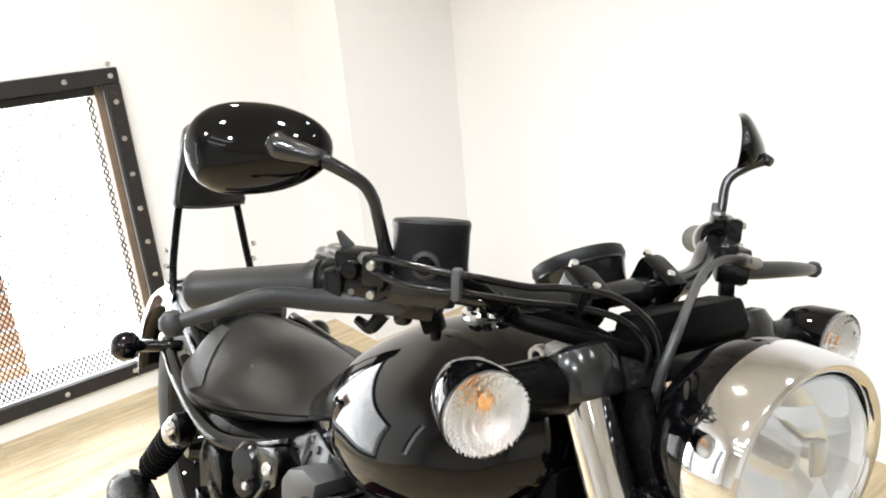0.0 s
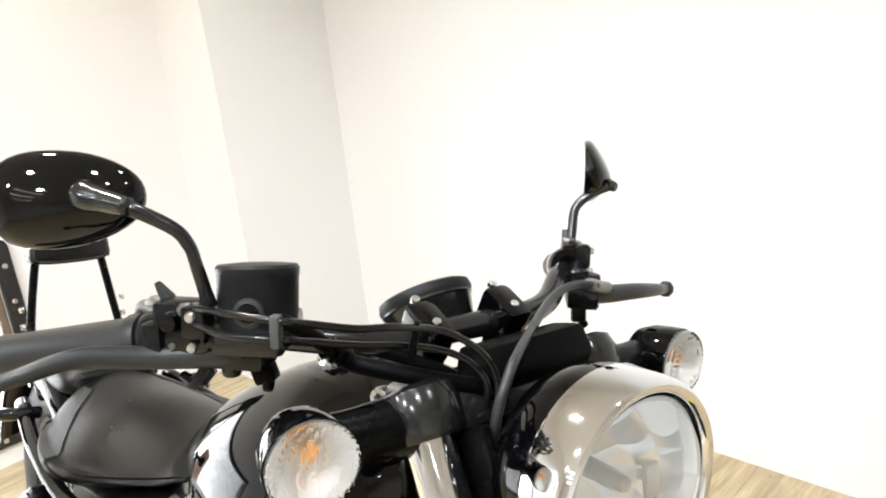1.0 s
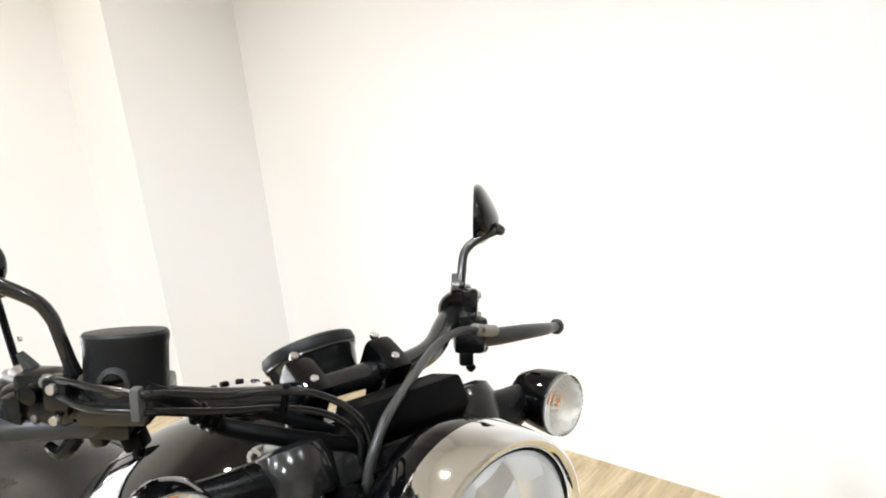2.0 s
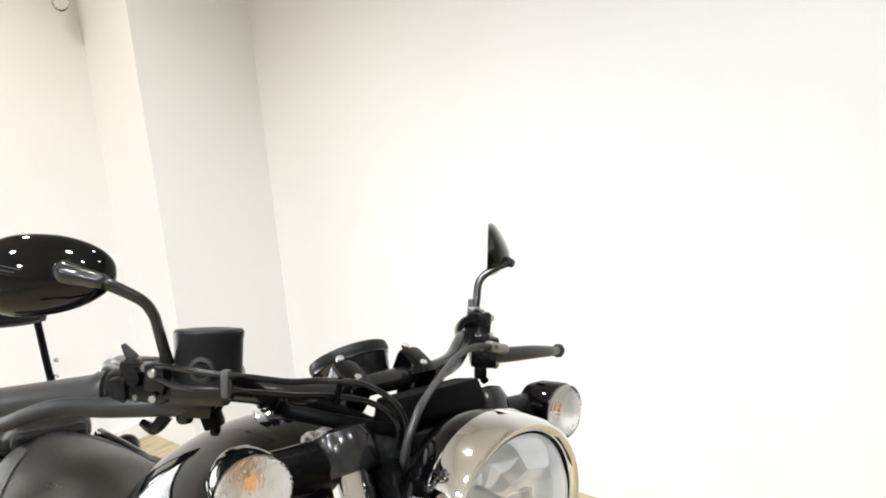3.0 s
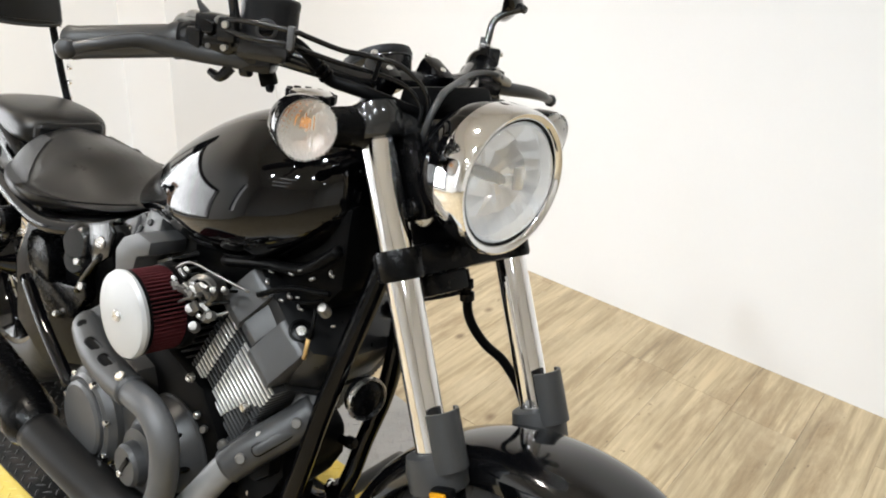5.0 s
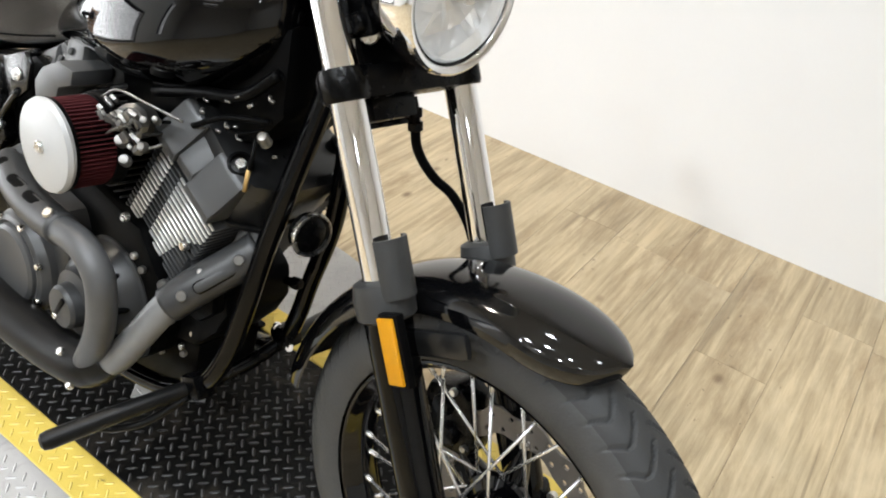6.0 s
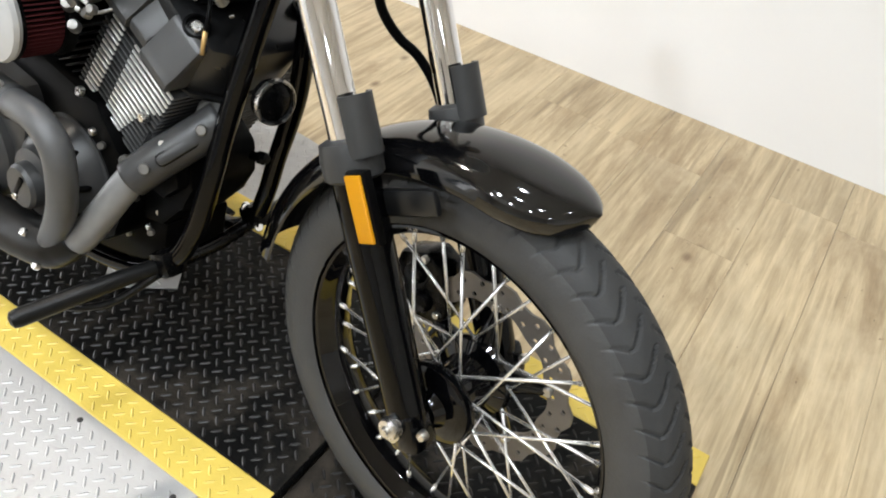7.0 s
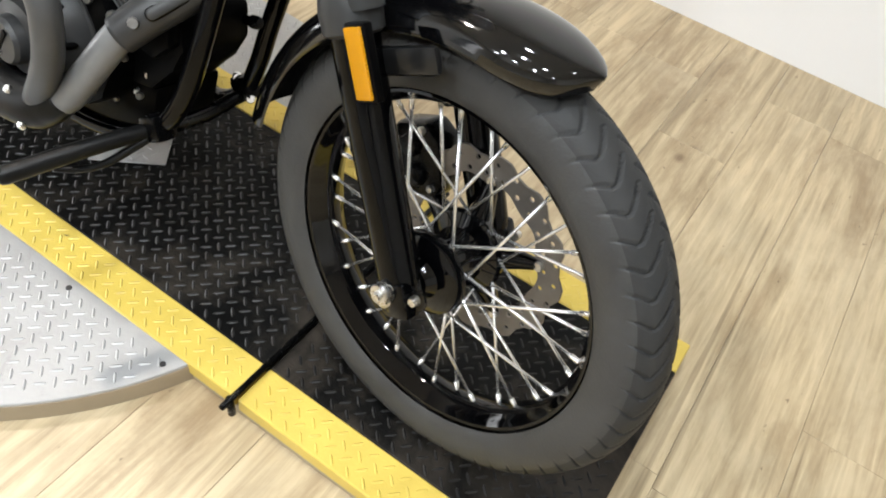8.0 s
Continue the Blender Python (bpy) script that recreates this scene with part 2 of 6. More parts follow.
SPOKE = material("bright_spoke_steel", (0.80, 0.80, 0.80), 0.22, 0.85, 60, 0.08, 0.06)
VINYL = material("oak_vinyl_strip", (0.33, 0.27, 0.19), 0.5, 0.0, 6, 0.3, 0.1, bump=0.1)
PLANK = wood("weathered_oak")


def scuff(m, colour, scale, start, end):
    """Rubs a second colour through the first in small uneven marks."""
    t = m.node_tree
    b = t.nodes["Principled BSDF"]
    base = b.inputs["Base Color"].links[0].from_socket
    co = t.nodes.new("ShaderNodeTexCoord")
    n = node(t, "ShaderNodeTexNoise", Scale=scale, Detail=7.0, Roughness=0.72, Distortion=0.6)
    t.links.new(co.outputs["Object"], n.inputs["Vector"])
    r = t.nodes.new("ShaderNodeValToRGB")
    r.color_ramp.elements[0].position, r.color_ramp.elements[1].position = start, end
    t.links.new(n.outputs["Fac"], r.inputs[0])
    mix = t.nodes.new("ShaderNodeMixRGB")
    mix.inputs[2].default_value = (*colour, 1)
    t.links.new(r.outputs[0], mix.inputs[0])
    t.links.new(base, mix.inputs[1])
    t.links.new(mix.outputs[0], b.inputs["Base Color"])


scuff(TAPE, (0.085, 0.060, 0.020), 34.0, 0.675, 0.73)
scuff(PLATE_BLACK, (0.080, 0.066, 0.052), 3.6, 0.50, 0.86)
scuff(PLATE_SILVER, (0.20, 0.19, 0.18), 12.0, 0.58, 0.80)
scuff(BLACK_IRON, (0.085, 0.060, 0.042), 22.0, 0.60, 0.72)
scuff(RUBBER, (0.040, 0.039, 0.037), 16.0, 0.50, 0.80)


# ---- mesh helpers ----
def part(name, bm, mat, parent=None, label="", xf=None, sharp=38.0, smooth=True):
    """Links a bmesh as one mesh object."""
    if xf is not None:
        bm.transform(xf)
        if xf.determinant() < 0:
            bmesh.ops.reverse_faces(bm, faces=bm.faces[:])
    limit = radians(sharp)
    for e in bm.edges:
        e.smooth = len(e.link_faces) == 2 and e.calc_face_angle(0) < limit
    for f in bm.faces:
        f.smooth = smooth
    me = bpy.data.meshes.new(name)
    bm.to_mesh(me)
    bm.free()
    me.materials.append(mat)
    ob = new(name, me)
    if parent is not None:
        ob.parent = parent
    if label:
        ob["label"] = label
    return ob


def solid(name, verts, faces, mat, parent=None, label="", smooth=False):
    me = bpy.data.meshes.new(name)
    me.from_pydata(verts, [], faces)
    me.update()
    if smooth:
        me.shade_smooth()
    me.materials.append(mat)
    ob = new(name, me)
    if parent is not None:
        ob.parent = parent
    if label:
        ob["label"] = label
    return ob


def curve_points(pts, steps=6, closed=False):
    """Catmull-Rom through pts."""
    pts = [Vector(p) for p in pts]
    n = len(pts)
    if n < 3:
        return pts
    out = []
    for i in range(n if closed else n - 1):
        a = pts[(i - 1) % n] if (closed or i) else pts[0] * 2 - pts[1]
        b, c = pts[i], pts[(i + 1) % n]
        d = pts[(i + 2) % n] if (closed or i + 2 < n) else c * 2 - b
        for k in range(steps):
            s = k / steps
            out.append(0.5 * ((2 * b) + (c - a) * s + (2 * a - 5 * b + 4 * c - d) * s * s + (3 * b - a - 3 * c + d) * s ** 3))
    if not closed:
        out.append(pts[-1])
    return out


def add_tube(bm, pts, r, seg=12, steps=6, cap=True, smooth_path=True):
    """A round tube along pts; r is a number or one for each given point."""
    n = len(pts)
    path = curve_points(pts, steps) if smooth_path else [Vector(p) for p in pts]
    if isinstance(r, (int, float)):
        radii = [r] * len(path)
    else:
        radii = list(np.interp(np.linspace(0, n - 1, len(path)), range(n), r))
    up = None
    rings = []
    for i, p in enumerate(path):
        d = (path[min(i + 1, len(path) - 1)] - path[max(i - 1, 0)]).normalized()
        if up is None:
            up = Vector((0, 0, 1)) if abs(d.z) < 0.9 else Vector((1, 0, 0))
        side = d.cross(up).normalized()
        up = side.cross(d).normalized()
        rings.append([bm.verts.new(p + (side * math.cos(2 * math.pi * k / seg) + up * math.sin(2 * math.pi * k / seg)) * radii[i]) for k in range(seg)])
    for a, b in zip(rings, rings[1:]):
        for k in range(seg):
            bm.faces.new((a[k], b[k], b[(k + 1) % seg], a[(k + 1) % seg]))
    if cap:
        bm.faces.new(rings[0])
        bm.faces.new(rings[-1][::-1])
    return bm


def add_lathe(bm, profile, origin, axis, seg=32, start=0.0, turn=360.0):
    """Turns profile, pairs of (radius, height), about the axis at origin."""
    axis = Vector(axis).normalized()
    origin = Vector(origin)
    ref = Vector((0, 0, 1)) if abs(axis.z) < 0.9 else Vector((1, 0, 0))
    a = axis.cross(ref).normalized()
    b = axis.cross(a).normalized()
    full = turn >= 360
    count = seg if full else seg + 1
    rings = []
    for r, h in profile:
        c = origin + axis * h
        if r < 1e-6:
            rings.append([bm.verts.new(c)])
        else:
            rings.append([bm.verts.new(c + (a * math.cos(w) + b * math.sin(w)) * r) for w in (radians(start + turn * k / seg) for k in range(count))])
    for p, q in zip(rings, rings[1:]):
        for k in range(seg):
            k2 = (k + 1) % count
            if len(p) == 1 and len(q) == 1:
                continue
            if len(p) == 1:
                bm.faces.new((p[0], q[k2], q[k]))
            elif len(q) == 1:
                bm.faces.new((p[k], p[k2], q[0]))
            else:
                bm.faces.new((p[k], p[k2], q[k2], q[k]))
    bmesh.ops.recalc_face_normals(bm, faces=bm.faces[:])
    return bm


def add_box(bm, centre, size, bevel=0.004, turn=(0, 0, 0), taper=1.0, segments=2):
    """A box with rounded edges; taper shrinks its top."""
    part_bm = bmesh.new()
    bmesh.ops.create_cube(part_bm, size=1)
    for v in part_bm.verts:
        k = taper if v.co.z > 0 else 1.0
        v.co = Vector((v.co.x * size[0] * k, v.co.y * size[1] * k, v.co.z * size[2]))
    if bevel:
        bmesh.ops.bevel(part_bm, geom=part_bm.edges[:], offset=bevel, segments=segments, affect="EDGES", profile=0.6)
    part_bm.transform(pose(*centre, *turn))
    me = bpy.data.meshes.new("tmp")
    part_bm.to_mesh(me)
    part_bm.free()
    bm.from_mesh(me)
    bpy.data.meshes.remove(me)
    return bm


def add_prism(bm, outline, y0, y1, bevel=0.004):
    """An outline in x and z, drawn out from y0 to y1."""
    part_bm = bmesh.new()
    f = part_bm.faces.new([part_bm.verts.new((x, y0, z)) for x, z in outline])
    ext = bmesh.ops.extrude_face_region(part_bm, geom=[f])
    bmesh.ops.translate(part_bm, vec=(0, y1 - y0, 0), verts=[v for v in ext["geom"] if isinstance(v, bmesh.types.BMVert)])
    bmesh.ops.recalc_face_normals(part_bm, faces=part_bm.faces[:])
    if bevel:
        bmesh.ops.bevel(part_bm, geom=part_bm.edges[:], offset=bevel, segments=2, affect="EDGES", profile=0.6)
    me = bpy.data.meshes.new("tmp")
    part_bm.to_mesh(me)
    part_bm.free()
    bm.from_mesh(me)
    bpy.data.meshes.remove(me)
    return bm


def add_loft(bm, stations, seg=40, steps=5, power=2.3, low=0.42):
    """Stations of (x, half width, top, bottom): a closed rounded body along x. low: where it is widest, from the bottom."""
    pts = curve_points([Vector((s[0], s[1], s[2])) for s in stations], steps)
    bots = curve_points([Vector((s[0], s[1], s[3])) for s in stations], steps)
    rings = []
    for p, q in zip(pts, bots):
        hw, zt, zb = max(p.y, 0.002), p.z, q.z
        zm = zb + (zt - zb) * low
        ring = []
        for k in range(seg):
            w = 2 * math.pi * k / seg
            c, s = math.cos(w), math.sin(w)
            yy = hw * math.copysign(abs(c) ** (2 / power), c)
            hz = (zt - zm) if s > 0 else (zm - zb)
            ring.append(bm.verts.new((p.x, yy, zm + hz * math.copysign(abs(s) ** (2 / power), s))))
        rings.append(ring)
    for a, b in zip(rings, rings[1:]):
        for k in range(seg):
            bm.faces.new((a[k], a[(k + 1) % seg], b[(k + 1) % seg], b[k]))
    bm.faces.new(rings[0][::-1])
    bm.faces.new(rings[-1])
    bmesh.ops.recalc_face_normals(bm, faces=bm.faces[:])
    return bm


def add_bolt(bm, place, axis, r=0.006, h=0.005):
    add_lathe(bm, [(0, h), (r * 0.8, h), (r, h * 0.6), (r, -0.002)], place, axis, seg=10)
    return bm


def B():
    return bmesh.new()


# ---- setting ----
FLOOR_Z, TOP = -0.05, 3.05
X0, X1, Y0, Y1 = -2.12, 4.6, -4.2, 3.0
XC, YC = -1.78, 2.48   # the corner pier
GY0, GY1, GZ0, GZ1 = -0.35, 1.745, 0.075, 1.07   # the opening in the west wall


def slab(name, x0, x1, y0, y1, z0, z1, mat, parent=None):
    bm = B()
    bmesh.ops.create_cube(bm, size=1)
    bm.transform(pose((x0 + x1) / 2, (y0 + y1) / 2, (z0 + z1) / 2) @ Matrix.Diagonal((x1 - x0, y1 - y0, z1 - z0, 1)))
    return part(name, bm, mat, parent, smooth=False)


tagged(slab("wall_north", XC, X1, Y1, Y1 + 0.15, FLOOR_Z - 0.1, TOP, WALL), "plain white painted wall behind the motorcycle", "wall", kind="structure")
west = tagged(slab("wall_west", X0 - 0.2, X0, GY1, YC, FLOOR_Z - 0.1, TOP, WALL), "white painted wall beside the screened opening", "wall", kind="structure")
slab("wall_panel", X0 - 0.2, X0, -1.65, GY0, FLOOR_Z - 0.1, TOP, WALL, west)
slab("wall_panel", X0 - 0.2, X0, Y0, -2.15, FLOOR_Z - 0.1, TOP, WALL, west)
slab("wall_panel", X0 - 0.2, X0, -2.15, -1.65, 2.15, TOP, WALL, west)
slab("wall_panel", X0 - 0.2, X0, -2.15, -1.65, FLOOR_Z - 0.1, 0.45, WALL, west)
slab("wall_panel", X0 - 0.2, X0, GY0, GY1, GZ1, TOP, WALL, west)
slab("wall_panel", X0 - 0.2, X0, GY0, GY1, FLOOR_Z - 0.1, GZ0, WALL, west)
tagged(slab("wall_pier", X0 - 0.2, XC, YC, Y1 + 0.15, FLOOR_Z - 0.1, TOP, WALL), "square white pier in the corner of the room", "pier", kind="structure")
# unseen walls and ceiling close the room, pale to bounce light back
tagged(slab("wall_east", X1, X1 + 0.15, Y0, Y1 + 0.15, FLOOR_Z - 0.1, TOP, EASTWALL), "unseen off-white wall, pale to bounce light", "wall", kind="structure")
tagged(slab("wall_south", X0 - 0.2, X1 + 0.15, Y0 - 0.15, Y0, FLOOR_Z - 0.1, TOP, BACKWALL), "unseen pale wall that bounces light", "wall", kind="structure")
tagged(slab("ceiling", X0 - 0.2, X1 + 0.15, Y0 - 0.15, Y1 + 0.15, TOP, TOP + 0.1, CEIL), "unseen pale ceiling that bounces light", "ceiling", kind="structure")
tagged(slab("baseboard", X0 + 0.001, X0 + 0.014, GY0 - 1.2, YC - 0.001, FLOOR_Z + 0.001, 0.022, TRIM), "low white baseboard under the screened opening", "baseboard", kind="structure")
floor = tagged(slab("floor", X0, X1, Y0, Y1, FLOOR_Z - 0.1, FLOOR_Z - 0.006, OLD_WOOD), "weathered pale oak plank floor", "floor", kind="structure")

# ---- screened opening in the west wall ----
guard = tagged(new("window_screen"), "black iron framed wire mesh screen over a bright opening", "window screen")
guard.location = (X0, GY1, GZ0)
FX = 0.03   # how far the frame stands proud of the wall


def local_slab(name, y0, y1, z0, z1, x0, x1, mat, label="", bevel=0.003):
    bm = add_box(B(), ((x0 + x1) / 2, (y0 + y1) / 2 - GY1, (z0 + z1) / 2 - GZ0), (x1 - x0, y1 - y0, z1 - z0), bevel, segments=1)
    return part(name, bm, mat, guard, label)


for name, y0, y1, z0, z1 in (("frame_rail", GY0 - 0.05, GY1 + 0.052, GZ1, GZ1 + 0.052), ("frame_rail", GY0 - 0.05, GY1 + 0.052, GZ0 - 0.052, GZ0),
                             ("frame_stile", GY1, GY1 + 0.052, GZ0 + 0.001, GZ1 - 0.001), ("frame_stile", GY0 - 0.05, GY0, GZ0 + 0.001, GZ1 - 0.001)):
    local_slab(name, y0, y1, z0, z1, 0.002, FX, BLACK_IRON, "black iron flat frame")
local_slab("reveal", GY1 - 0.028, GY1 - 0.002, GZ0, GZ1, -0.14, 0.0, OLD_WOOD, "worn brown wooden reveal")
local_slab("reveal", GY0 + 0.002, GY1 - 0.03, GZ1 - 0.03, GZ1 - 0.004, -0.14, 0.0, BLACK_IRON)
local_slab("bead", GY0, GY1 - 0.03, GZ1 - 0.034, GZ1 - 0.0305, -0.02, -0.002, TRIM, "thin white bead")
for k in range(9):
    z = GZ0 + 0.06 + k * 0.125
    part("screw", add_bolt(B(), (FX, 0.026, z - GZ0), (1, 0, 0), 0.009, 0.005), STEEL, guard)
for k in range(9):
    y = -0.12 - k * 0.235
    part("screw", add_bolt(B(), (FX, y, GZ1 - GZ0 + 0.026), (1, 0, 0), 0.009, 0.005), STEEL, guard)
    part("screw", add_bolt(B(), (FX, y, -0.026), (1, 0, 0), 0.009, 0.005), STEEL, guard)
part("screw", add_bolt(B(), (FX, 0.026, GZ1 - GZ0 + 0.026), (1, 0, 0), 0.009, 0.005), STEEL, guard)


def wire_mesh(x, y0, y1, z0, z1, w, h, t):
    """Expanded metal: lozenges w by h of flat strands t wide."""
    verts, faces = [], []

    def strand(ya, za, yb, zb):
        d = Vector((0, yb - ya, zb - za)).normalized()
        n = Vector((0, -d.z, d.y)) * t * 0.5
        base = len(verts)
        for p in ((ya, za), (yb, zb)):
            for s in (-1, 1):
                for dx in (0, 0.0015):
                    verts.append((x + dx, p[0] + n.y * s, p[1] + n.z * s))
        for a, b, c, e in ((0, 4, 6, 2), (1, 3, 7, 5), (0, 1, 5, 4), (2, 6, 7, 3)):
            faces.append((base + a, base + b, base + c, base + e))

    rows = int((z1 - z0) / h)
    cols_ = int((y1 - y0) / w)
    for j in range(rows):
        for i in range(cols_):
            a, b = y0 + i * w, z0 + j * h
            up = (i + j) % 2 == 0
            strand(a, b if up else b + h, a + w, b + h if up else b)
    return verts, faces


vs, fs = wire_mesh(-0.012, GY0 - GY1, -0.03, 0.0, GZ1 - GZ0 - 0.03, 0.0085, 0.0135, 0.0046)
tagged(solid("wire_mesh", vs, fs, BLACK_IRON, guard, "fine expanded black wire mesh"), kind="stuff")

# daylight outside and the brick pier that stands in it
tagged(slab("backdrop", X0 - 1.6, X0 - 1.55, GY0 - 2.0, GY1 + 1.6, -0.6, 2.6, OUTSIDE), "bright white daylight outside the opening", "daylight", kind="structure")
pier = tagged(new("brick_pier"), "orange brick pier with pale joints outside the opening", "brick pier")
pier.location = (X0 - 0.55, 1.24, -0.05)
part("core", add_box(B(), (0, 0, 0.25), (0.20, 0.20, 0.50), 0.002), TRIM, pier, "pale mortar")
brick_me = bpy.data.meshes.new("brick")
bmb = add_box(B(), (0, 0, 0), (0.215, 0.1025, 0.062), 0.004, segments=1)
bmb.to_mesh(brick_me)
bmb.free()
brick_me.materials.append(BRICK)
for k in range(7):
    for s in (-1, 1):
        ob = new("brick", brick_me)
        ob.parent = pier
        if k % 2:
            ob.matrix_basis = pose(0, s * 0.0565, 0.035 + k * 0.075)
        else:
            ob.matrix_basis = pose(s * 0.0565, 0, 0.035 + k * 0.075, 0, 0, 90)

# ---- motorcycle lift: track with tread plate, on a round plate ----
TY0, TY1, TX0, TX1 = 1.193, 1.788, -1.18, 0.968
TAPE_W = 0.075
CX, CY, CR = -0.277, 1.438, 0.636
lift = tagged(new("motorcycle_lift"), "low tread plate motorcycle track with yellow taped edges", "motorcycle lift")
lift.location = (0, (TY0 + TY1) / 2, FLOOR_Z)
YM = (TY0 + TY1) / 2


def lift_slab(name, x0, x1, y0, y1, z0, z1, mat, label="", bevel=0.002):
    bm = add_box(B(), ((x0 + x1) / 2, (y0 + y1) / 2 - YM, (z0 + z1) / 2 - FLOOR_Z), (x1 - x0, y1 - y0, z1 - z0), bevel, segments=1)
    return part(name, bm, mat, lift, label)


HINGE = 0.412
for xa, xb in ((TX0, HINGE - 0.004), (HINGE + 0.004, TX1)):
    lift_slab("track_plate", xa, xb, TY0 + TAPE_W + 0.0005, TY1 - TAPE_W - 0.0005, -0.03, 0.0, PLATE_BLACK, "black painted tread plate")
    lift_slab("edge_tape", xa, xb, TY0, TY0 + TAPE_W, -0.03, 0.0006, TAPE, "yellow tape over tread plate")
    lift_slab("edge_tape", xa, xb, TY1 - TAPE_W, TY1, -0.03, 0.0006, TAPE, "yellow tape over tread plate")
lift_slab("track_side", TX0, TX1, TY0 + 0.004, TY0 + 0.02, FLOOR_Z + 0.001, -0.031, VINYL, "pale wood-look strip")
lift_slab("track_side", TX0, TX1, TY1 - 0.02, TY1 - 0.004, FLOOR_Z + 0.001, -0.031, VINYL, "pale wood-look strip")
rod = B()
add_tube(rod, [(HINGE, TY0 - 0.012 - YM, 0.012 - FLOOR_Z), (HINGE + 0.001, TY0 + 0.02 - YM, 0.012 - FLOOR_Z), (HINGE, TY1 + 0.01 - YM, 0.010 - FLOOR_Z)], 0.0055, 10, 4)
add_tube(rod, [(HINGE, TY0 - 0.012 - YM, 0.016 - FLOOR_Z), (HINGE + 0.004, TY0 - 0.013 - YM, -0.024 - FLOOR_Z)], 0.0065, 10)
part("hinge_rod", rod, SATIN, lift, "scuffed black steel rod across the track")

table = tagged(new("turntable"), "round silver tread plate turntable with a raised rim", "turntable")
table.location = (CX, CY, FLOOR_Z)
bm = add_lathe(B(), [(0, 0.046), (CR - 0.003, 0.046), (CR - 0.001, 0.044), (CR - 0.001, 0.040)], (0, 0, 0), (0, 0, 1), 160)
part("deck", bm, PLATE_SILVER, table)
bm = add_lathe(B(), [(CR - 0.02, 0.040), (CR, 0.040), (CR, 0.001)], (0, 0, 0), (0, 0, 1), 160)
part("rim", bm, VINYL, table, "pale wood-look rim")
for sx, sy in ((0.0506, 1.1756), (0.2792, 1.1683), (-0.30, 0.845), (-0.62, 1.02), (-0.05, 0.87), (-0.05, 1.99), (-0.45, 1.97)):
    part("screw", add_bolt(B(), (sx - CX, sy - CY, 0.046), (0, 0, 1), 0.0052, 0.0025), BLACK_IRON, table, "dark sunk screw")


def tread(name, inside, x0, x1, y0, y1, z, mat, parent, origin, label):
    """Lens-shaped lugs set crosswise in a lattice turned by 45 degrees, where inside(x, y) holds."""
    pitch, half, wide, high = 0.0215, 0.0118, 0.0031, 0.0017
    verts, faces = [], []
    c45 = math.sqrt(0.5)
    reach = int(((x1 - x0) + (y1 - y0)) / pitch) + 4
    for i in range(-reach, reach):
        for j in range(-reach, reach):
            x, y = x0 + (i - j) * pitch * c45, y0 + (i + j) * pitch * c45
            if not (x0 <= x <= x1 and y0 <= y <= y1 and inside(x, y)):
                continue
            a = radians(45 if (i + j) % 2 else 135)
            c, s = math.cos(a), math.sin(a)
            base = len(verts)
            for u, v, h in ((-half, 0, -0.0003), (-half * 0.45, -wide, -0.0003), (half * 0.45, -wide, -0.0003), (half, 0, -0.0003), (half * 0.45, wide, -0.0003), (-half * 0.45, wide, -0.0003), (-half * 0.6, 0, high), (half * 0.6, 0, high)):
                verts.append((x + u * c - v * s - origin[0], y + u * s + v * c - origin[1], z + h - origin[2]))
            for f in ((0, 1, 6), (1, 2, 7, 6), (2, 3, 7), (3, 4, 7), (4, 5, 6, 7), (5, 0, 6)):
                faces.append([base + k for k in f])
    return tagged(solid(name, verts, faces, mat, parent, label), kind="stuff")


lo = (0, YM, FLOOR_Z)
m_ = 0.012
tread("tread_relief", lambda x, y: abs(x - HINGE) > 0.018, TX0 + m_, TX1 - m_, TY0 + TAPE_W + m_, TY1 - TAPE_W - m_, 0.0, PLATE_LUG, lift, lo, "raised lugs of the black plate")
tread("tread_relief", lambda x, y: abs(x - HINGE) > 0.018, TX0 + m_, TX1 - m_, TY0 + 0.012, TY0 + TAPE_W - 0.008, 0.0006, TAPE, lift, lo, "raised lugs under yellow tape")
tread("tread_relief", lambda x, y: abs(x - HINGE) > 0.018, TX0 + m_, TX1 - m_, TY1 - TAPE_W + 0.008, TY1 - 0.012, 0.0006, TAPE, lift, lo, "raised lugs under yellow tape")
tread("tread_relief", lambda x, y: math.hypot(x - CX, y - CY) < CR - 0.014 and not TY0 - 0.014 < y < TY1 + 0.014, CX - CR, CX + CR, CY - CR, CY + CR, FLOOR_Z + 0.046, PLATE_SILVER, table, (CX, CY, FLOOR_Z), "raised lugs of the silver plate")
chock = tagged(new("steel_plate"), "small loose silver tread plate on the black track", "steel plate")
chock.matrix_world = pose(-0.150, 1.492, 0.0015, 0, 0, 37)
part("sheet", add_box(B(), (0, 0, 0.002), (0.145, 0.13, 0.004), 0.001, segments=1), PLATE_SILVER, chock)
tread("tread_relief", lambda x, y: True, -0.058, 0.06, -0.05, 0.055, 0.004, PLATE_SILVER, chock, (0, 0, 0), "raised lugs")

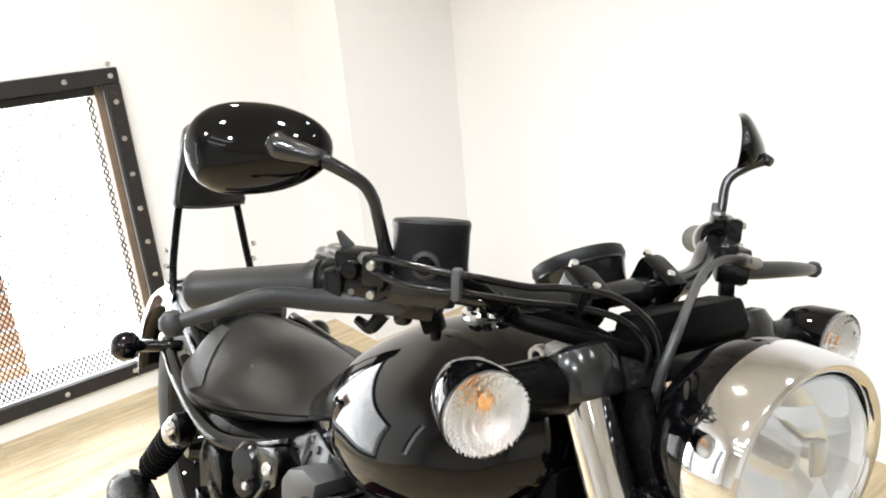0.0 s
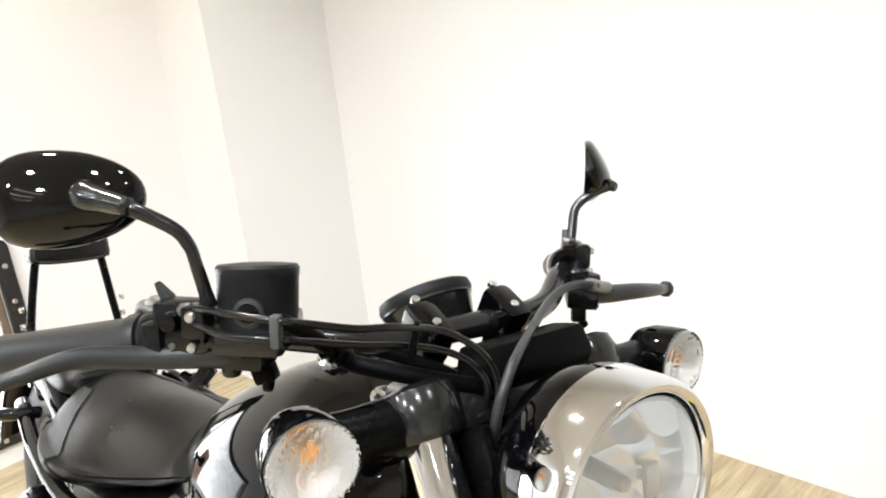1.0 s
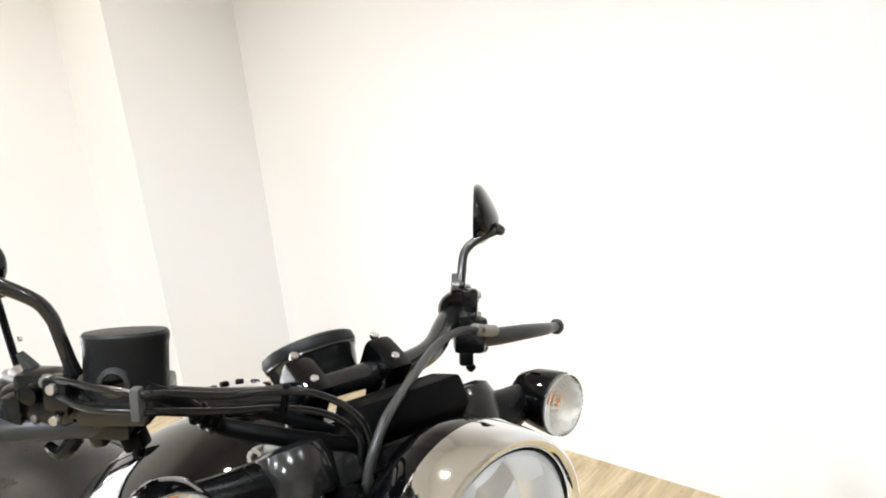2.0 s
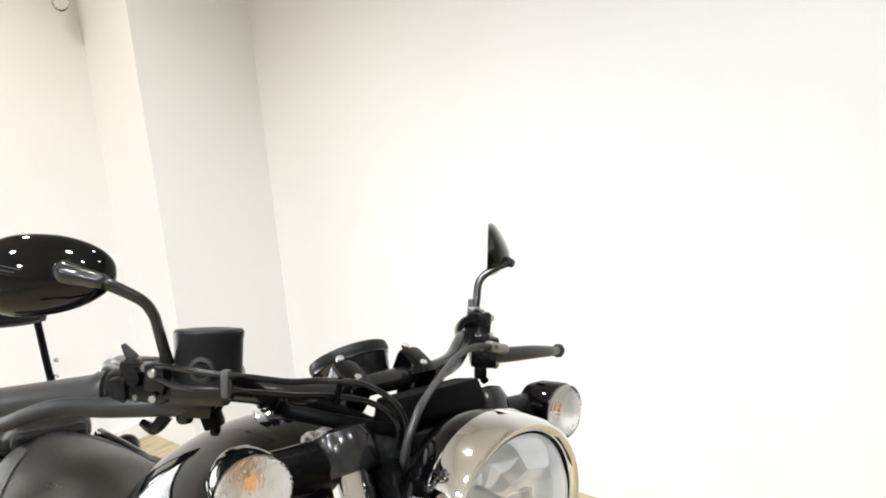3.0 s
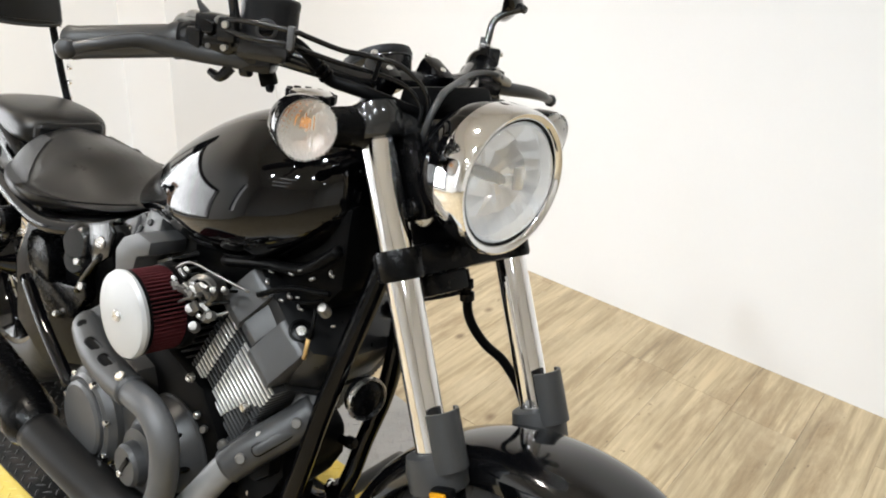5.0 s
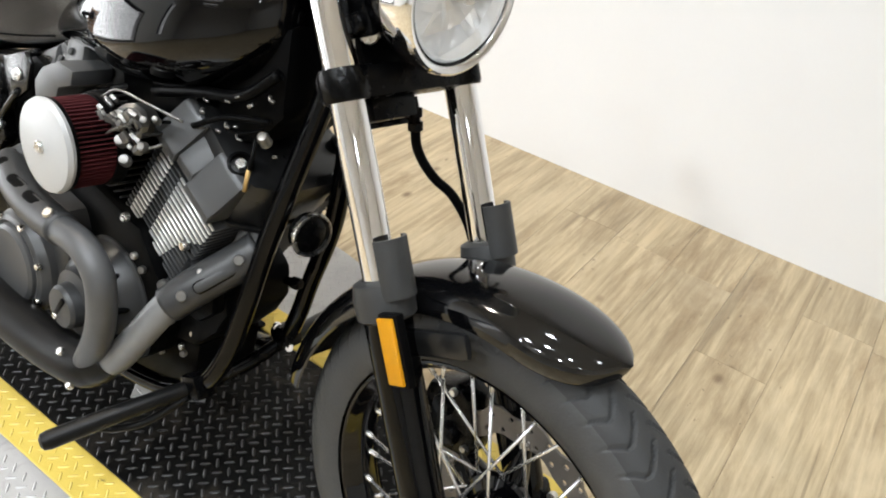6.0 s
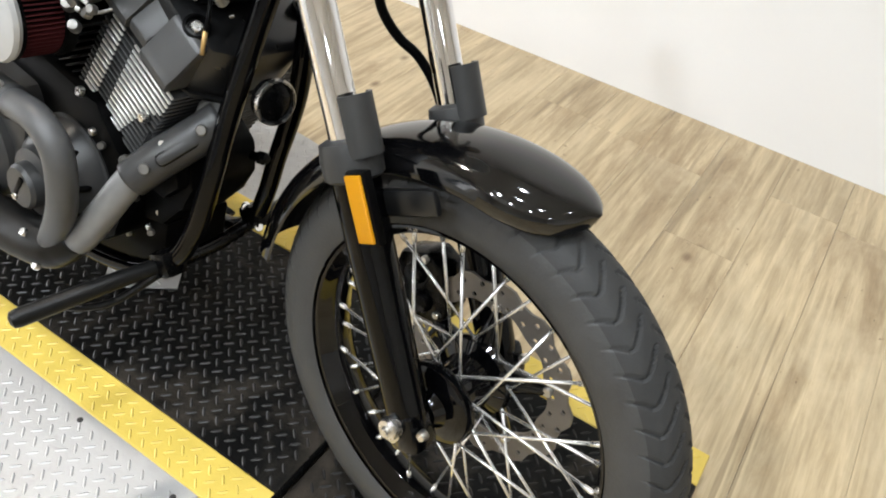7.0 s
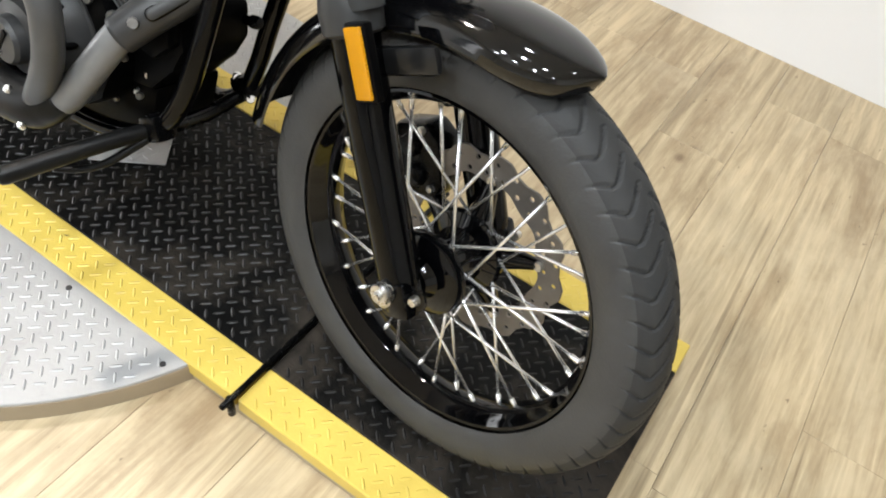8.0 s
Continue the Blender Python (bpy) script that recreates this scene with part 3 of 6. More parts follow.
# ---- lamps under the ceiling ----
for lx, ly in LAMPS:
    can = tagged(new("ceiling_lamp"), "small black downlight can with a glowing face", "ceiling lamp", group="downlights")
    can.location = (lx, ly, TOP)
    bm = add_lathe(B(), [(0.0, -0.001), (0.07, -0.001), (0.07, -0.15), (0.062, -0.15), (0.060, -0.11)], (0, 0, 0), (0, 0, 1), 28)
    part("housing", bm, BLACK_IRON, can)
    part("lamp_face", add_lathe(B(), [(0, -0.118), (0.03, -0.117), (0.059, -0.112)], (0, 0, 0), (0, 0, 1), 24), LAMP_GLOW, can, "glowing lamp face")
for tx, ty, tl in ((-0.25, -1.75, 1.1), (-0.55, -2.45, 1.2), (-0.65, -3.3, 1.0)):
    tube = tagged(new("tube_lamp"), "white ceiling fitting with one bright tube", "tube lamp", group="tube lamps")
    tube.location = (tx, ty, TOP)
    part("fitting", add_box(B(), (0, 0, -0.03), (tl + 0.06, 0.10, 0.058), 0.006, segments=1), TRIM, tube)
    part("tube", add_tube(B(), [(-tl / 2, 0, -0.078), (tl / 2, 0, -0.078)], 0.016, 12), TUBE_GLOW, tube, "bright glass tube")

# bulb on a bracket on the west wall
wl = tagged(new("wall_lamp"), "small grey bracket lamp with a clear glass bulb", "wall lamp")
wl.location = (X0, 2.385, 1.788)
part("bracket", add_tube(B(), [(0.0, 0, 0.06), (0.05, 0, 0.07), (0.075, 0, 0.04), (0.075, 0, 0.0)], 0.008, 10), DULL, wl)
part("socket", add_lathe(B(), [(0.0, 0.02), (0.016, 0.018), (0.018, -0.03), (0.014, -0.034)], (0.075, 0, 0), (0, 0, 1), 20), SHIELD, wl)
ob = part("bulb_glass", add_lathe(B(), [(0.013, -0.034), (0.020, -0.06), (0.029, -0.095), (0.029, -0.112), (0.020, -0.130), (0.008, -0.138), (0, -0.139)], (0.075, 0, 0), (0, 0, 1), 24), CLEAR, wl, "clear glass bulb")

# ---- motorcycle ----
# front frame: wheel plane x, z; the contact patch at its origin
FRONT = pose(0.6107, 1.3536, -0.0006, -7.684, 0, -8.826)
RAKE = radians(29.0)
STEER = Matrix.Translation((0.13, 0, 0)) @ Matrix.Rotation(radians(5), 4, Vector((-math.sin(radians(29)), 0, math.cos(radians(29))))) @ Matrix.Translation((-0.13, 0, 0))
BODY = FRONT @ STEER
XF = STEER.inverted()                        # from the front frame into the body's
SHEAR = Matrix(((1, 0, 0, 0), (0, 1, 0, 0), (0, -0.10, 1, 0), (0, 0, 0, 1)))
LEFT = XF @ SHEAR @ Matrix.Diagonal((1, -1, 1, 1))   # mirrored to the left
bike = tagged(new("motorcycle"), "black cruiser motorcycle with spoked front wheel leaning on its stand", "motorcycle")
bike.matrix_world = BODY

AX = Vector((0.004, 0, 0.325))
FO = 0.005   # the legs stand a little ahead of the axle
FU = Vector((-math.sin(RAKE), 0, math.cos(RAKE)))
FN = Vector((math.cos(RAKE), 0, math.sin(RAKE)))


def fk(s, w=0.0, y=0.0):
    """A point of the fork: s up along the legs from the axle, w ahead of them."""
    return AX + FU * s + FN * (w + FO) + Vector((0, y, 0))


def fpart(name, bm, mat, parent=None, label="", xf=None, **more):
    return part(name, bm, mat, parent or bike, label, XF if xf is None else xf, **more)


# front wheel
RT, RIM = 0.3245, 0.242


def tyre_mesh(radius, rim, half, grooves, depth, na=520, npf=34, slope=1.6, point=0.60):
    """A tyre with chevron grooves cut into its crown, about the y axis."""
    a = np.linspace(0, 2 * np.pi, na, endpoint=False)
    s = np.linspace(-1, 1, npf)
    # outline of half a turn from bead to bead
    ang = s * radians(128)
    sec = radius - rim
    cr = rim + sec * 0.42
    yy = half * np.sin(ang) * (1.0 + 0.06 * np.cos(2 * ang))
    rr = cr + (radius - cr) * np.cos(ang)
    rr = np.where(np.abs(ang) > np.pi / 2, cr + (cr - rim) * 1.35 * np.cos(ang), rr)
    verts = np.zeros((na, npf, 3))
    tread_half = 0.93
    x_ = yy / half
    for i in range(npf):
        r_ = np.full(na, rr[i])
        t = abs(x_[i])
        if abs(ang[i]) < radians(74):
            phase = (a * grooves / (2 * np.pi) - slope * abs(t - point) + (0.0 if x_[i] < 0 else 0.5)) % 1.0
            cut = np.clip(1 - np.abs(phase - 0.5) / 0.066, 0, 1)
            fade = np.clip((tread_half - t) / 0.12, 0, 1) * np.clip((t - 0.04) / 0.05, 0, 1)
            r_ = r_ - depth * np.minimum(cut * 3.0, 1) * fade
        verts[:, i, 0] = r_ * np.cos(a)
        verts[:, i, 1] = yy[i]
        verts[:, i, 2] = r_ * np.sin(a)
    faces = []
    for k in range(na):
        k2 = (k + 1) % na
        for i in range(npf - 1):
            faces.append((k * npf + i, k * npf + i + 1, k2 * npf + i + 1, k2 * npf + i))
    return verts.reshape(-1, 3), faces


AXM = Matrix.Translation(AX)


def wheel_obj(name, verts, faces, mat, parent, xf, label="", across=0):
    pts = [tuple(xf @ Vector(v)) for v in verts]
    ob = solid(name, pts, faces, mat, parent, label, smooth=True)
    if across:      # the middle of the outline is tread, the rest sidewall
        ob.data.materials.append(TREAD)
        strip = np.arange(across - 1)
        on = np.abs((strip + 0.5) / (across - 1) * 2 - 1) * 128 < 60
        ob.data.polygons.foreach_set("material_index", np.tile(on.astype(np.int32), len(faces) // (across - 1)))
    return ob


bm = B()
add_lathe(bm, [(0.238, -0.034), (RIM, -0.035), (RIM + 0.002, -0.031), (0.240, -0.028), (0.235, -0.020), (0.229, -0.010), (0.2275, 0), (0.229, 0.010), (0.235, 0.020), (0.240, 0.028), (RIM + 0.002, 0.031), (RIM, 0.035), (0.238, 0.034), (0.233, 0.026), (0.228, 0.018), (0.2235, 0.012), (0.2215, 0), (0.2235, -0.012), (0.228, -0.018), (0.233, -0.026), (0.238, -0.034)], AX, (0, 1, 0), 96)
front_wheel = fpart("front_wheel", bm, GLOSS, None, "gloss black spoked wheel", sharp=60)
tv, tf = tyre_mesh(RT, 0.239, 0.049, 60, 0.0042, 1920, 64)
wheel_obj("tyre", tv, tf, RUBBER, front_wheel, XF @ AXM, "grey black rubber tyre with chevron tread", 64)
bm = B()
add_lathe(bm, [(0, -0.070), (0.022, -0.070), (0.025, -0.064), (0.030, -0.057), (0.048, -0.055), (0.057, -0.050), (0.060, -0.044), (0.060, -0.036), (0.056, -0.032), (0.040, -0.024), (0.034, 0), (0.040, 0.024), (0.058, 0.032), (0.062, 0.038), (0.060, 0.046), (0.05, 0.052), (0.03, 0.056), (0, 0.058)], AX, (0, 1, 0), 40)
fpart("hub", bm, GLOSS, front_wheel, "gloss black hub", sharp=30)
N_SPOKE = 36
for k in range(N_SPOKE):
    side = -1 if k % 2 else 1
    lead = -1 if (k // 2) % 2 else 1
    a = 2 * math.pi * k / N_SPOKE - radians(7.6)
    b = a + lead * radians(36)
    rim_p = AX + Vector((0.226 * math.cos(a), -0.004 * -side, 0.226 * math.sin(a)))
    hub_p = AX + Vector((0.056 * math.cos(b), side * 0.036, 0.056 * math.sin(b)))
    d = (rim_p - hub_p).normalized()
    bm = B()
    add_tube(bm, [hub_p, rim_p - d * 0.016], 0.0023, 8, smooth_path=False)
    add_tube(bm, [rim_p - d * 0.017, rim_p - d * 0.004, rim_p + d * 0.002], 0.0035, 8, smooth_path=False)
    fpart("spoke", bm, SPOKE, front_wheel)
# brake disc with a scalloped edge and drilled holes, on the left
def drilled_disc(bm, r0, r1, y0, y1, tiles, hole):
    """Two rings of tiles; every other one has a round hole."""
    mid = (r0 + r1) / 2
    cache = {}

    def at(w, r, y):
        key = (round(w % (2 * math.pi), 5), round(r, 4), y)
        if key not in cache:
            k = r
            if r > r1 - 1e-6:
                k = r1 + 0.0055 * max(-0.8, min(0.8, 1.6 * math.sin(13 * w)))
            if r < r0 + 1e-6:
                k = r0 + 0.0030 * math.sin(10 * w)
            cache[key] = bm.verts.new(AX + Vector((k * math.cos(w), y, k * math.sin(w))))
        return cache[key]

    step = 2 * math.pi / tiles
    for row, (ra, rb) in enumerate(((r0, mid), (mid, r1))):
        for k in range(tiles):
            w0, w1 = (k * step) % (2 * math.pi), ((k + 1) % tiles) * step
            wm, rm = (k + 0.5) * step, (ra + rb) / 2
            rim = [(w0, ra), (wm, ra), (w1, ra), (w1, rm), (w1, rb), (wm, rb), (w0, rb), (w0, rm)]
            front = [at(w, r, y0) for w, r in rim]
            back = [at(w, r, y1) for w, r in rim]
            if (k + row) % 2:
                bm.faces.new(front)
                bm.faces.new(back[::-1])
            else:
                walls = []
                for y, ring in ((y0, front), (y1, back)):
                    hole_ring = []
                    for w, r in ((-1, -1), (0, -1), (1, -1), (1, 0), (1, 1), (0, 1), (-1, 1), (-1, 0)):
                        q = Vector((w, r)).normalized() * hole
                        rr = rm + q.y
                        ww = wm + q.x / rm
                        hole_ring.append(bm.verts.new(AX + Vector((rr * math.cos(ww), y, rr * math.sin(ww)))))
                    for i in range(8):
                        bm.faces.new((ring[i], ring[(i + 1) % 8], hole_ring[(i + 1) % 8], hole_ring[i]))
                    walls.append(hole_ring)
                for i in range(8):
                    bm.faces.new((walls[0][i], walls[0][(i + 1) % 8], walls[1][(i + 1) % 8], walls[1][i]))
            if row == 0:
                for i in (0, 1):
                    bm.faces.new((front[i], front[i + 1], back[i + 1], back[i]))
            else:
                for i in (4, 5):
                    bm.faces.new((front[i], front[i + 1], back[i + 1], back[i]))
    bmesh.ops.recalc_face_normals(bm, faces=bm.faces[:])
    return bm


disc = fpart("brake_disc", drilled_disc(B(), 0.104, 0.141, 0.0590, 0.0630, 52, 0.0042), DISC_STEEL, front_wheel, "drilled wavy steel brake disc", smooth=False)
bm = B()
for k in range(5):
    w = 2 * math.pi * (k + 0.3) / 5
    add_tube(bm, [AX + Vector((0.040 * math.cos(w), 0.050, 0.040 * math.sin(w))), AX + Vector((0.080 * math.cos(w), 0.057, 0.080 * math.sin(w))), AX + Vector((0.109 * math.cos(w), 0.0605, 0.109 * math.sin(w)))], [0.022, 0.013, 0.007], 10)
fpart("disc_carrier", bm, GLOSS, front_wheel)
for k in range(5):
    w = 2 * math.pi * (k + 0.3) / 5
    fpart("disc_bolt", add_bolt(B(), AX + Vector((0.108 * math.cos(w), 0.0575, 0.108 * math.sin(w))), (0, -1, 0), 0.0075, 0.005), STEEL, front_wheel)
bm = add_tube(B(), [AX + Vector((0, -0.128, 0)), AX + Vector((0, 0.125, 0))], 0.010, 16)
fpart("axle", bm, STEEL, front_wheel)

# fork
def fork_leg(sign):
    y = -0.096 if sign < 0 else 0.090
    name = "fork_leg"
    bm = B()
    add_lathe(bm, [(0, -0.028), (0.020, -0.028), (0.0265, -0.018), (0.0275, 0.03), (0.0285, 0.20), (0.0285, 0.335), (0.024, 0.338)], fk(0, 0.0, y), FU, 32)
    add_box(bm, fk(-0.002, 0.004, y + sign * 0.004), (0.046, 0.044, 0.052), 0.010, (0, -29.5, 0))
    leg = fpart(name, bm, DIM_GLOSS, None, "gloss black lower fork leg")
    bm = B()
    add_lathe(bm, [(0.0205, 0.33), (0.0205, 0.70), (0.0205, 0.755)], fk(0, 0, y), FU, 36)
    fpart("stanchion", bm, CHROME, leg, "chrome fork tube")
    bm = B()
    add_lathe(bm, [(0.0295, 0.318), (0.035, 0.322), (0.036, 0.345), (0.033, 0.362), (0.024, 0.366), (0.0215, 0.366)], fk(0, 0, y), FU, 32)
    fpart("dust_seal", bm, GUARD, leg, "grey rubber collar")
    # half-round guard ahead of the tube
    bm = B()
    inner, outer = 0.0200, 0.0240
    prof = []
    for r in (outer, inner):
        for s, k in ((0.345, 1.0), (0.412, 1.0)):
            prof.append((r * k, s))
    prof = [prof[0], prof[1], prof[3], prof[2], prof[0]]
    add_lathe(bm, prof, fk(0, 0.021, y), FU, 16, 190, 160)
    bmesh.ops.holes_fill(bm, edges=[e for e in bm.edges if len(e.link_faces) == 1])
    fpart("stone_guard", bm, GUARD, leg, "grey plastic fork guard")
    bm = B()
    add_bolt(bm, fk(0.0, 0.034, y + sign * 0.012), (0, sign, 0), 0.007, 0.008)
    fpart("pinch_bolt", bm, STEEL, leg)
    return leg


leg_r = fork_leg(-1)
leg_l = fork_leg(1)
bm = add_lathe(B(), [(0, 0.012), (0.006, 0.012), (0.0065, 0.005), (0.0135, 0.006), (0.0145, 0.002), (0.0145, -0.012)], fk(0.012, -0.001, -0.129), (0, -1, 0), 24)
fpart("axle_nut", bm, STEEL, leg_r, "bright steel axle end")
for sign, leg in ((-1, leg_r),):
    bm = add_box(B(), fk(0.294, 0.043, sign * 0.128), (0.031, 0.012, 0.084), 0.003, (0, -29.5, 0))
    ref = fpart("reflector", bm, FLAT, leg, "amber reflector in a black holder")
    bm = add_box(B(), fk(0.294, 0.041, sign * 0.1345), (0.024, 0.006, 0.076), 0.0015, (0, -29.5, 0))
    fpart("amber_lens", bm, AMBER, ref, "amber plastic")
    bm = add_box(B(), fk(0.294, 0.041, sign * 0.1305), (0.022, 0.003, 0.074), 0.0005, (0, -29.5, 0))
    fpart("reflector_backing", bm, AMBER_BACK, ref)
# caliper on the left
bm = add_prism(B(), [(-0.045, -0.050), (0.030, -0.058), (0.046, -0.030), (0.044, 0.034), (0.020, 0.056), (-0.034, 0.048), (-0.052, 0.010)], 0.048, 0.098, 0.010)
bm.transform(Matrix.Translation(fk(0.120, -0.085, 0)) @ Matrix.Rotation(radians(-20), 4, "Y"))
caliper = fpart("brake_caliper", bm, SATIN, leg_l, "black two-piston brake caliper")
for q in (-0.022, 0.022):
    bm = add_lathe(B(), [(0, 0.012), (0.014, 0.011), (0.017, 0.006), (0.018, -0.004)], fk(0.120 + q, -0.085, 0.048), (0, -1, 0), 20)
    fpart("piston_housing", bm, SATIN, caliper)
    fpart("caliper_bolt", add_bolt(B(), fk(0.120 + q * 1.9, -0.062, 0.047), (0, -1, 0), 0.006, 0.005), STEEL, caliper)

# yokes
bm = B()
add_box(bm, fk(0.582, -0.014, 0), (0.070, 0.20, 0.038), 0.010, (0, -29.5, 0))
for s in (-1, 1):
    add_lathe(bm, [(0.0207, -0.018), (0.026, -0.018), (0.0280, -0.014), (0.0280, 0.014), (0.026, 0.018), (0.0207, 0.018)], fk(0.582, 0, -0.096 if s < 0 else 0.090), FU, 32)
add_box(bm, fk(0.552, -0.02, -0.03), (0.05, 0.07, 0.03), 0.006, (0, -29.5, 0))
fpart("lower_yoke", bm, SATIN, None, "satin black lower yoke")
bm = B()
add_box(bm, fk(0.742, -0.02, 0), (0.085, 0.19, 0.034), 0.009, (0, -29.5, 0))
for s in (-1, 1):
    add_lathe(bm, [(0.0207, -0.014), (0.030, -0.014), (0.033, -0.009), (0.034, 0.014), (0.030, 0.026), (0.02, 0.03), (0, 0.03)], fk(0.742, 0, -0.096 if s < 0 else 0.090), FU, 32)
fpart("upper_yoke", bm, BAR_PAINT, None, "satin black upper yoke")
bm = add_lathe(B(), [(0.012, -0.05), (0.03, -0.05), (0.03, 0.11), (0.012, 0.11)], fk(0.58, -0.05, 0), FU, 24)
fpart("steering_stem", bm, SATIN)

# front mudguard
def mudguard(a0, a1, r_edge, r_top, hw, centre, steps=56, prof=16, nose=None):
    bm = B()
    rows_ = []
    for i in range(steps + 1):
        f = i / steps
        a = radians(a0 + (a1 - a0) * f)
        k = 1.0
        if nose:
            k = math.sqrt(max(0.0, 1 - max(0.0, 1 - f / nose) ** 2.2))
        k = max(k, 0.06)
        row = []
        for shell in (0, 1):
            th = 0.0025 * shell
            for j in range(prof + 1):
                q = -1 + 2 * j / prof
                w = q * radians(90)
                y = (hw - th) * k * math.sin(w)
                top = r_top - th
                edge = top - (r_top - r_edge) * (0.35 + 0.65 * k)
                r = edge + (top - edge) * max(0.0, math.cos(w)) ** 0.62
                row.append(bm.verts.new(centre + Vector((r * math.cos(a), y, r * math.sin(a)))))
        rows_.append(row)
    m = prof + 1
    for p, q in zip(rows_, rows_[1:]):
        for j in range(prof):
            bm.faces.new((p[j], p[j + 1], q[j + 1], q[j]))
            bm.faces.new((p[m + j], q[m + j], q[m + j + 1], p[m + j + 1]))
        bm.faces.new((p[0], q[0], q[m], p[m]))
        bm.faces.new((p[m - 1], p[2 * m - 1], q[2 * m - 1], q[m - 1]))
    for row in (rows_[0], rows_[-1]):
        for j in range(prof):
            bm.faces.new((row[j], row[m + j], row[m + j + 1], row[j + 1]))
    bmesh.ops.recalc_face_normals(bm, faces=bm.faces[:])
    return bm


guard_f = fpart("front_mudguard", mudguard(73.5, 173, 0.318, 0.360, 0.070, AX, nose=0.17), GUARD_GLOSS, None, "gloss black front mudguard", sharp=50)
for s in (-1, 1):
    bm = add_box(B(), fk(0.285, 0.055, s * 0.078), (0.095, 0.012, 0.032), 0.008, (0, -29.5, 0))
    fpart("mudguard_bracket", bm, HEAD, guard_f)

# headlamp
HL = Vector((-0.207, -0.006, 0.949))
HA = Vector((0.995, 0, 0.02)).normalized()
bm = add_lathe(B(), [(0, -0.108), (0.03, -0.107), (0.054, -0.099), (0.071, -0.084), (0.080, -0.066), (0.0832, -0.052), (0.0836, -0.036), (0.076, -0.036)], HL, HA, 56)
lamp = fpart("headlamp", bm, GLOSS, None, "round headlamp in a black bucket with chrome ring")
bm = add_lathe(B(), [(0.0825, -0.040), (0.0856, -0.040), (0.0864, -0.037), (0.0864, -0.010), (0.0858, -0.004), (0.0842, 0.001), (0.0815, 0.0028), (0.0785, 0.0022), (0.0755, 0.0002), (0.0738, -0.003), (0.0735, -0.008), (0.0825, -0.040)], HL, HA, 72)
fpart("chrome_ring", bm, CHROME, lamp, "deep chrome ring")
bm = add_lathe(B(), [(0.0715, -0.005), (0.063, 0.004), (0.046, 0.010), (0.024, 0.0135), (0, 0.0145), (0, 0.0125), (0.024, 0.0115), (0.046, 0.008), (0.063, 0.002), (0.0708, -0.007)], HL, HA, 56)
ob = fpart("lens", bm, CLEAR, lamp, "clear glass lens")
ob.visible_shadow = False
bm = add_lathe(B(), [(0.0738, -0.005), (0.0731, -0.0025), (0.0722, -0.0025), (0.0715, -0.007)], HL, HA, 56)
fpart("lens_seal", bm, SATIN, lamp, "thin black rubber seal")
# bowl of flat facets in bands
bm = add_lathe(B(), [(0.0735, -0.0085), (0.0640, -0.0095), (0.0632, -0.014), (0.0625, -0.030), (0.0620, -0.0305), (0.050, -0.046), (0.0495, -0.0465), (0.034, -0.058), (0.0335, -0.0585), (0.018, -0.064), (0, -0.065)], HL, HA, 34)
rb = random.Random(11)
for v in bm.verts:
    v.co += Vector((rb.uniform(-1, 1), rb.uniform(-1, 1), rb.uniform(-1, 1))) * 0.0011
fpart("bowl", bm, REFLECTOR, lamp, "faceted silver bowl", smooth=False)
bm = add_box(B(), HL + HA * -0.030 + Vector((0, 0.012, 0.004)), (0.010, 0.014, 0.024), 0.004)
fpart("bulb_shield", bm, ALLOY, lamp, "pale metal bulb shield")
bm = add_lathe(B(), [(0, -0.046), (0.004, -0.047), (0.0050, -0.051), (0.0048, -0.064)], HL, HA, 20)
fpart("bulb_cap", bm, ALLOY, lamp)
for s in (-1, 1):
    bm = B()
    add_box(bm, Vector((-0.315, s * 0.072, 0.925)), (0.07, 0.010, 0.10), 0.004, (0, -25, 0))
    add_bolt(bm, Vector((-0.285, s * 0.077, 0.90)), (0, s, 0), 0.012, 0.008)
    fpart("lamp_bracket", bm, SATIN, lamp)

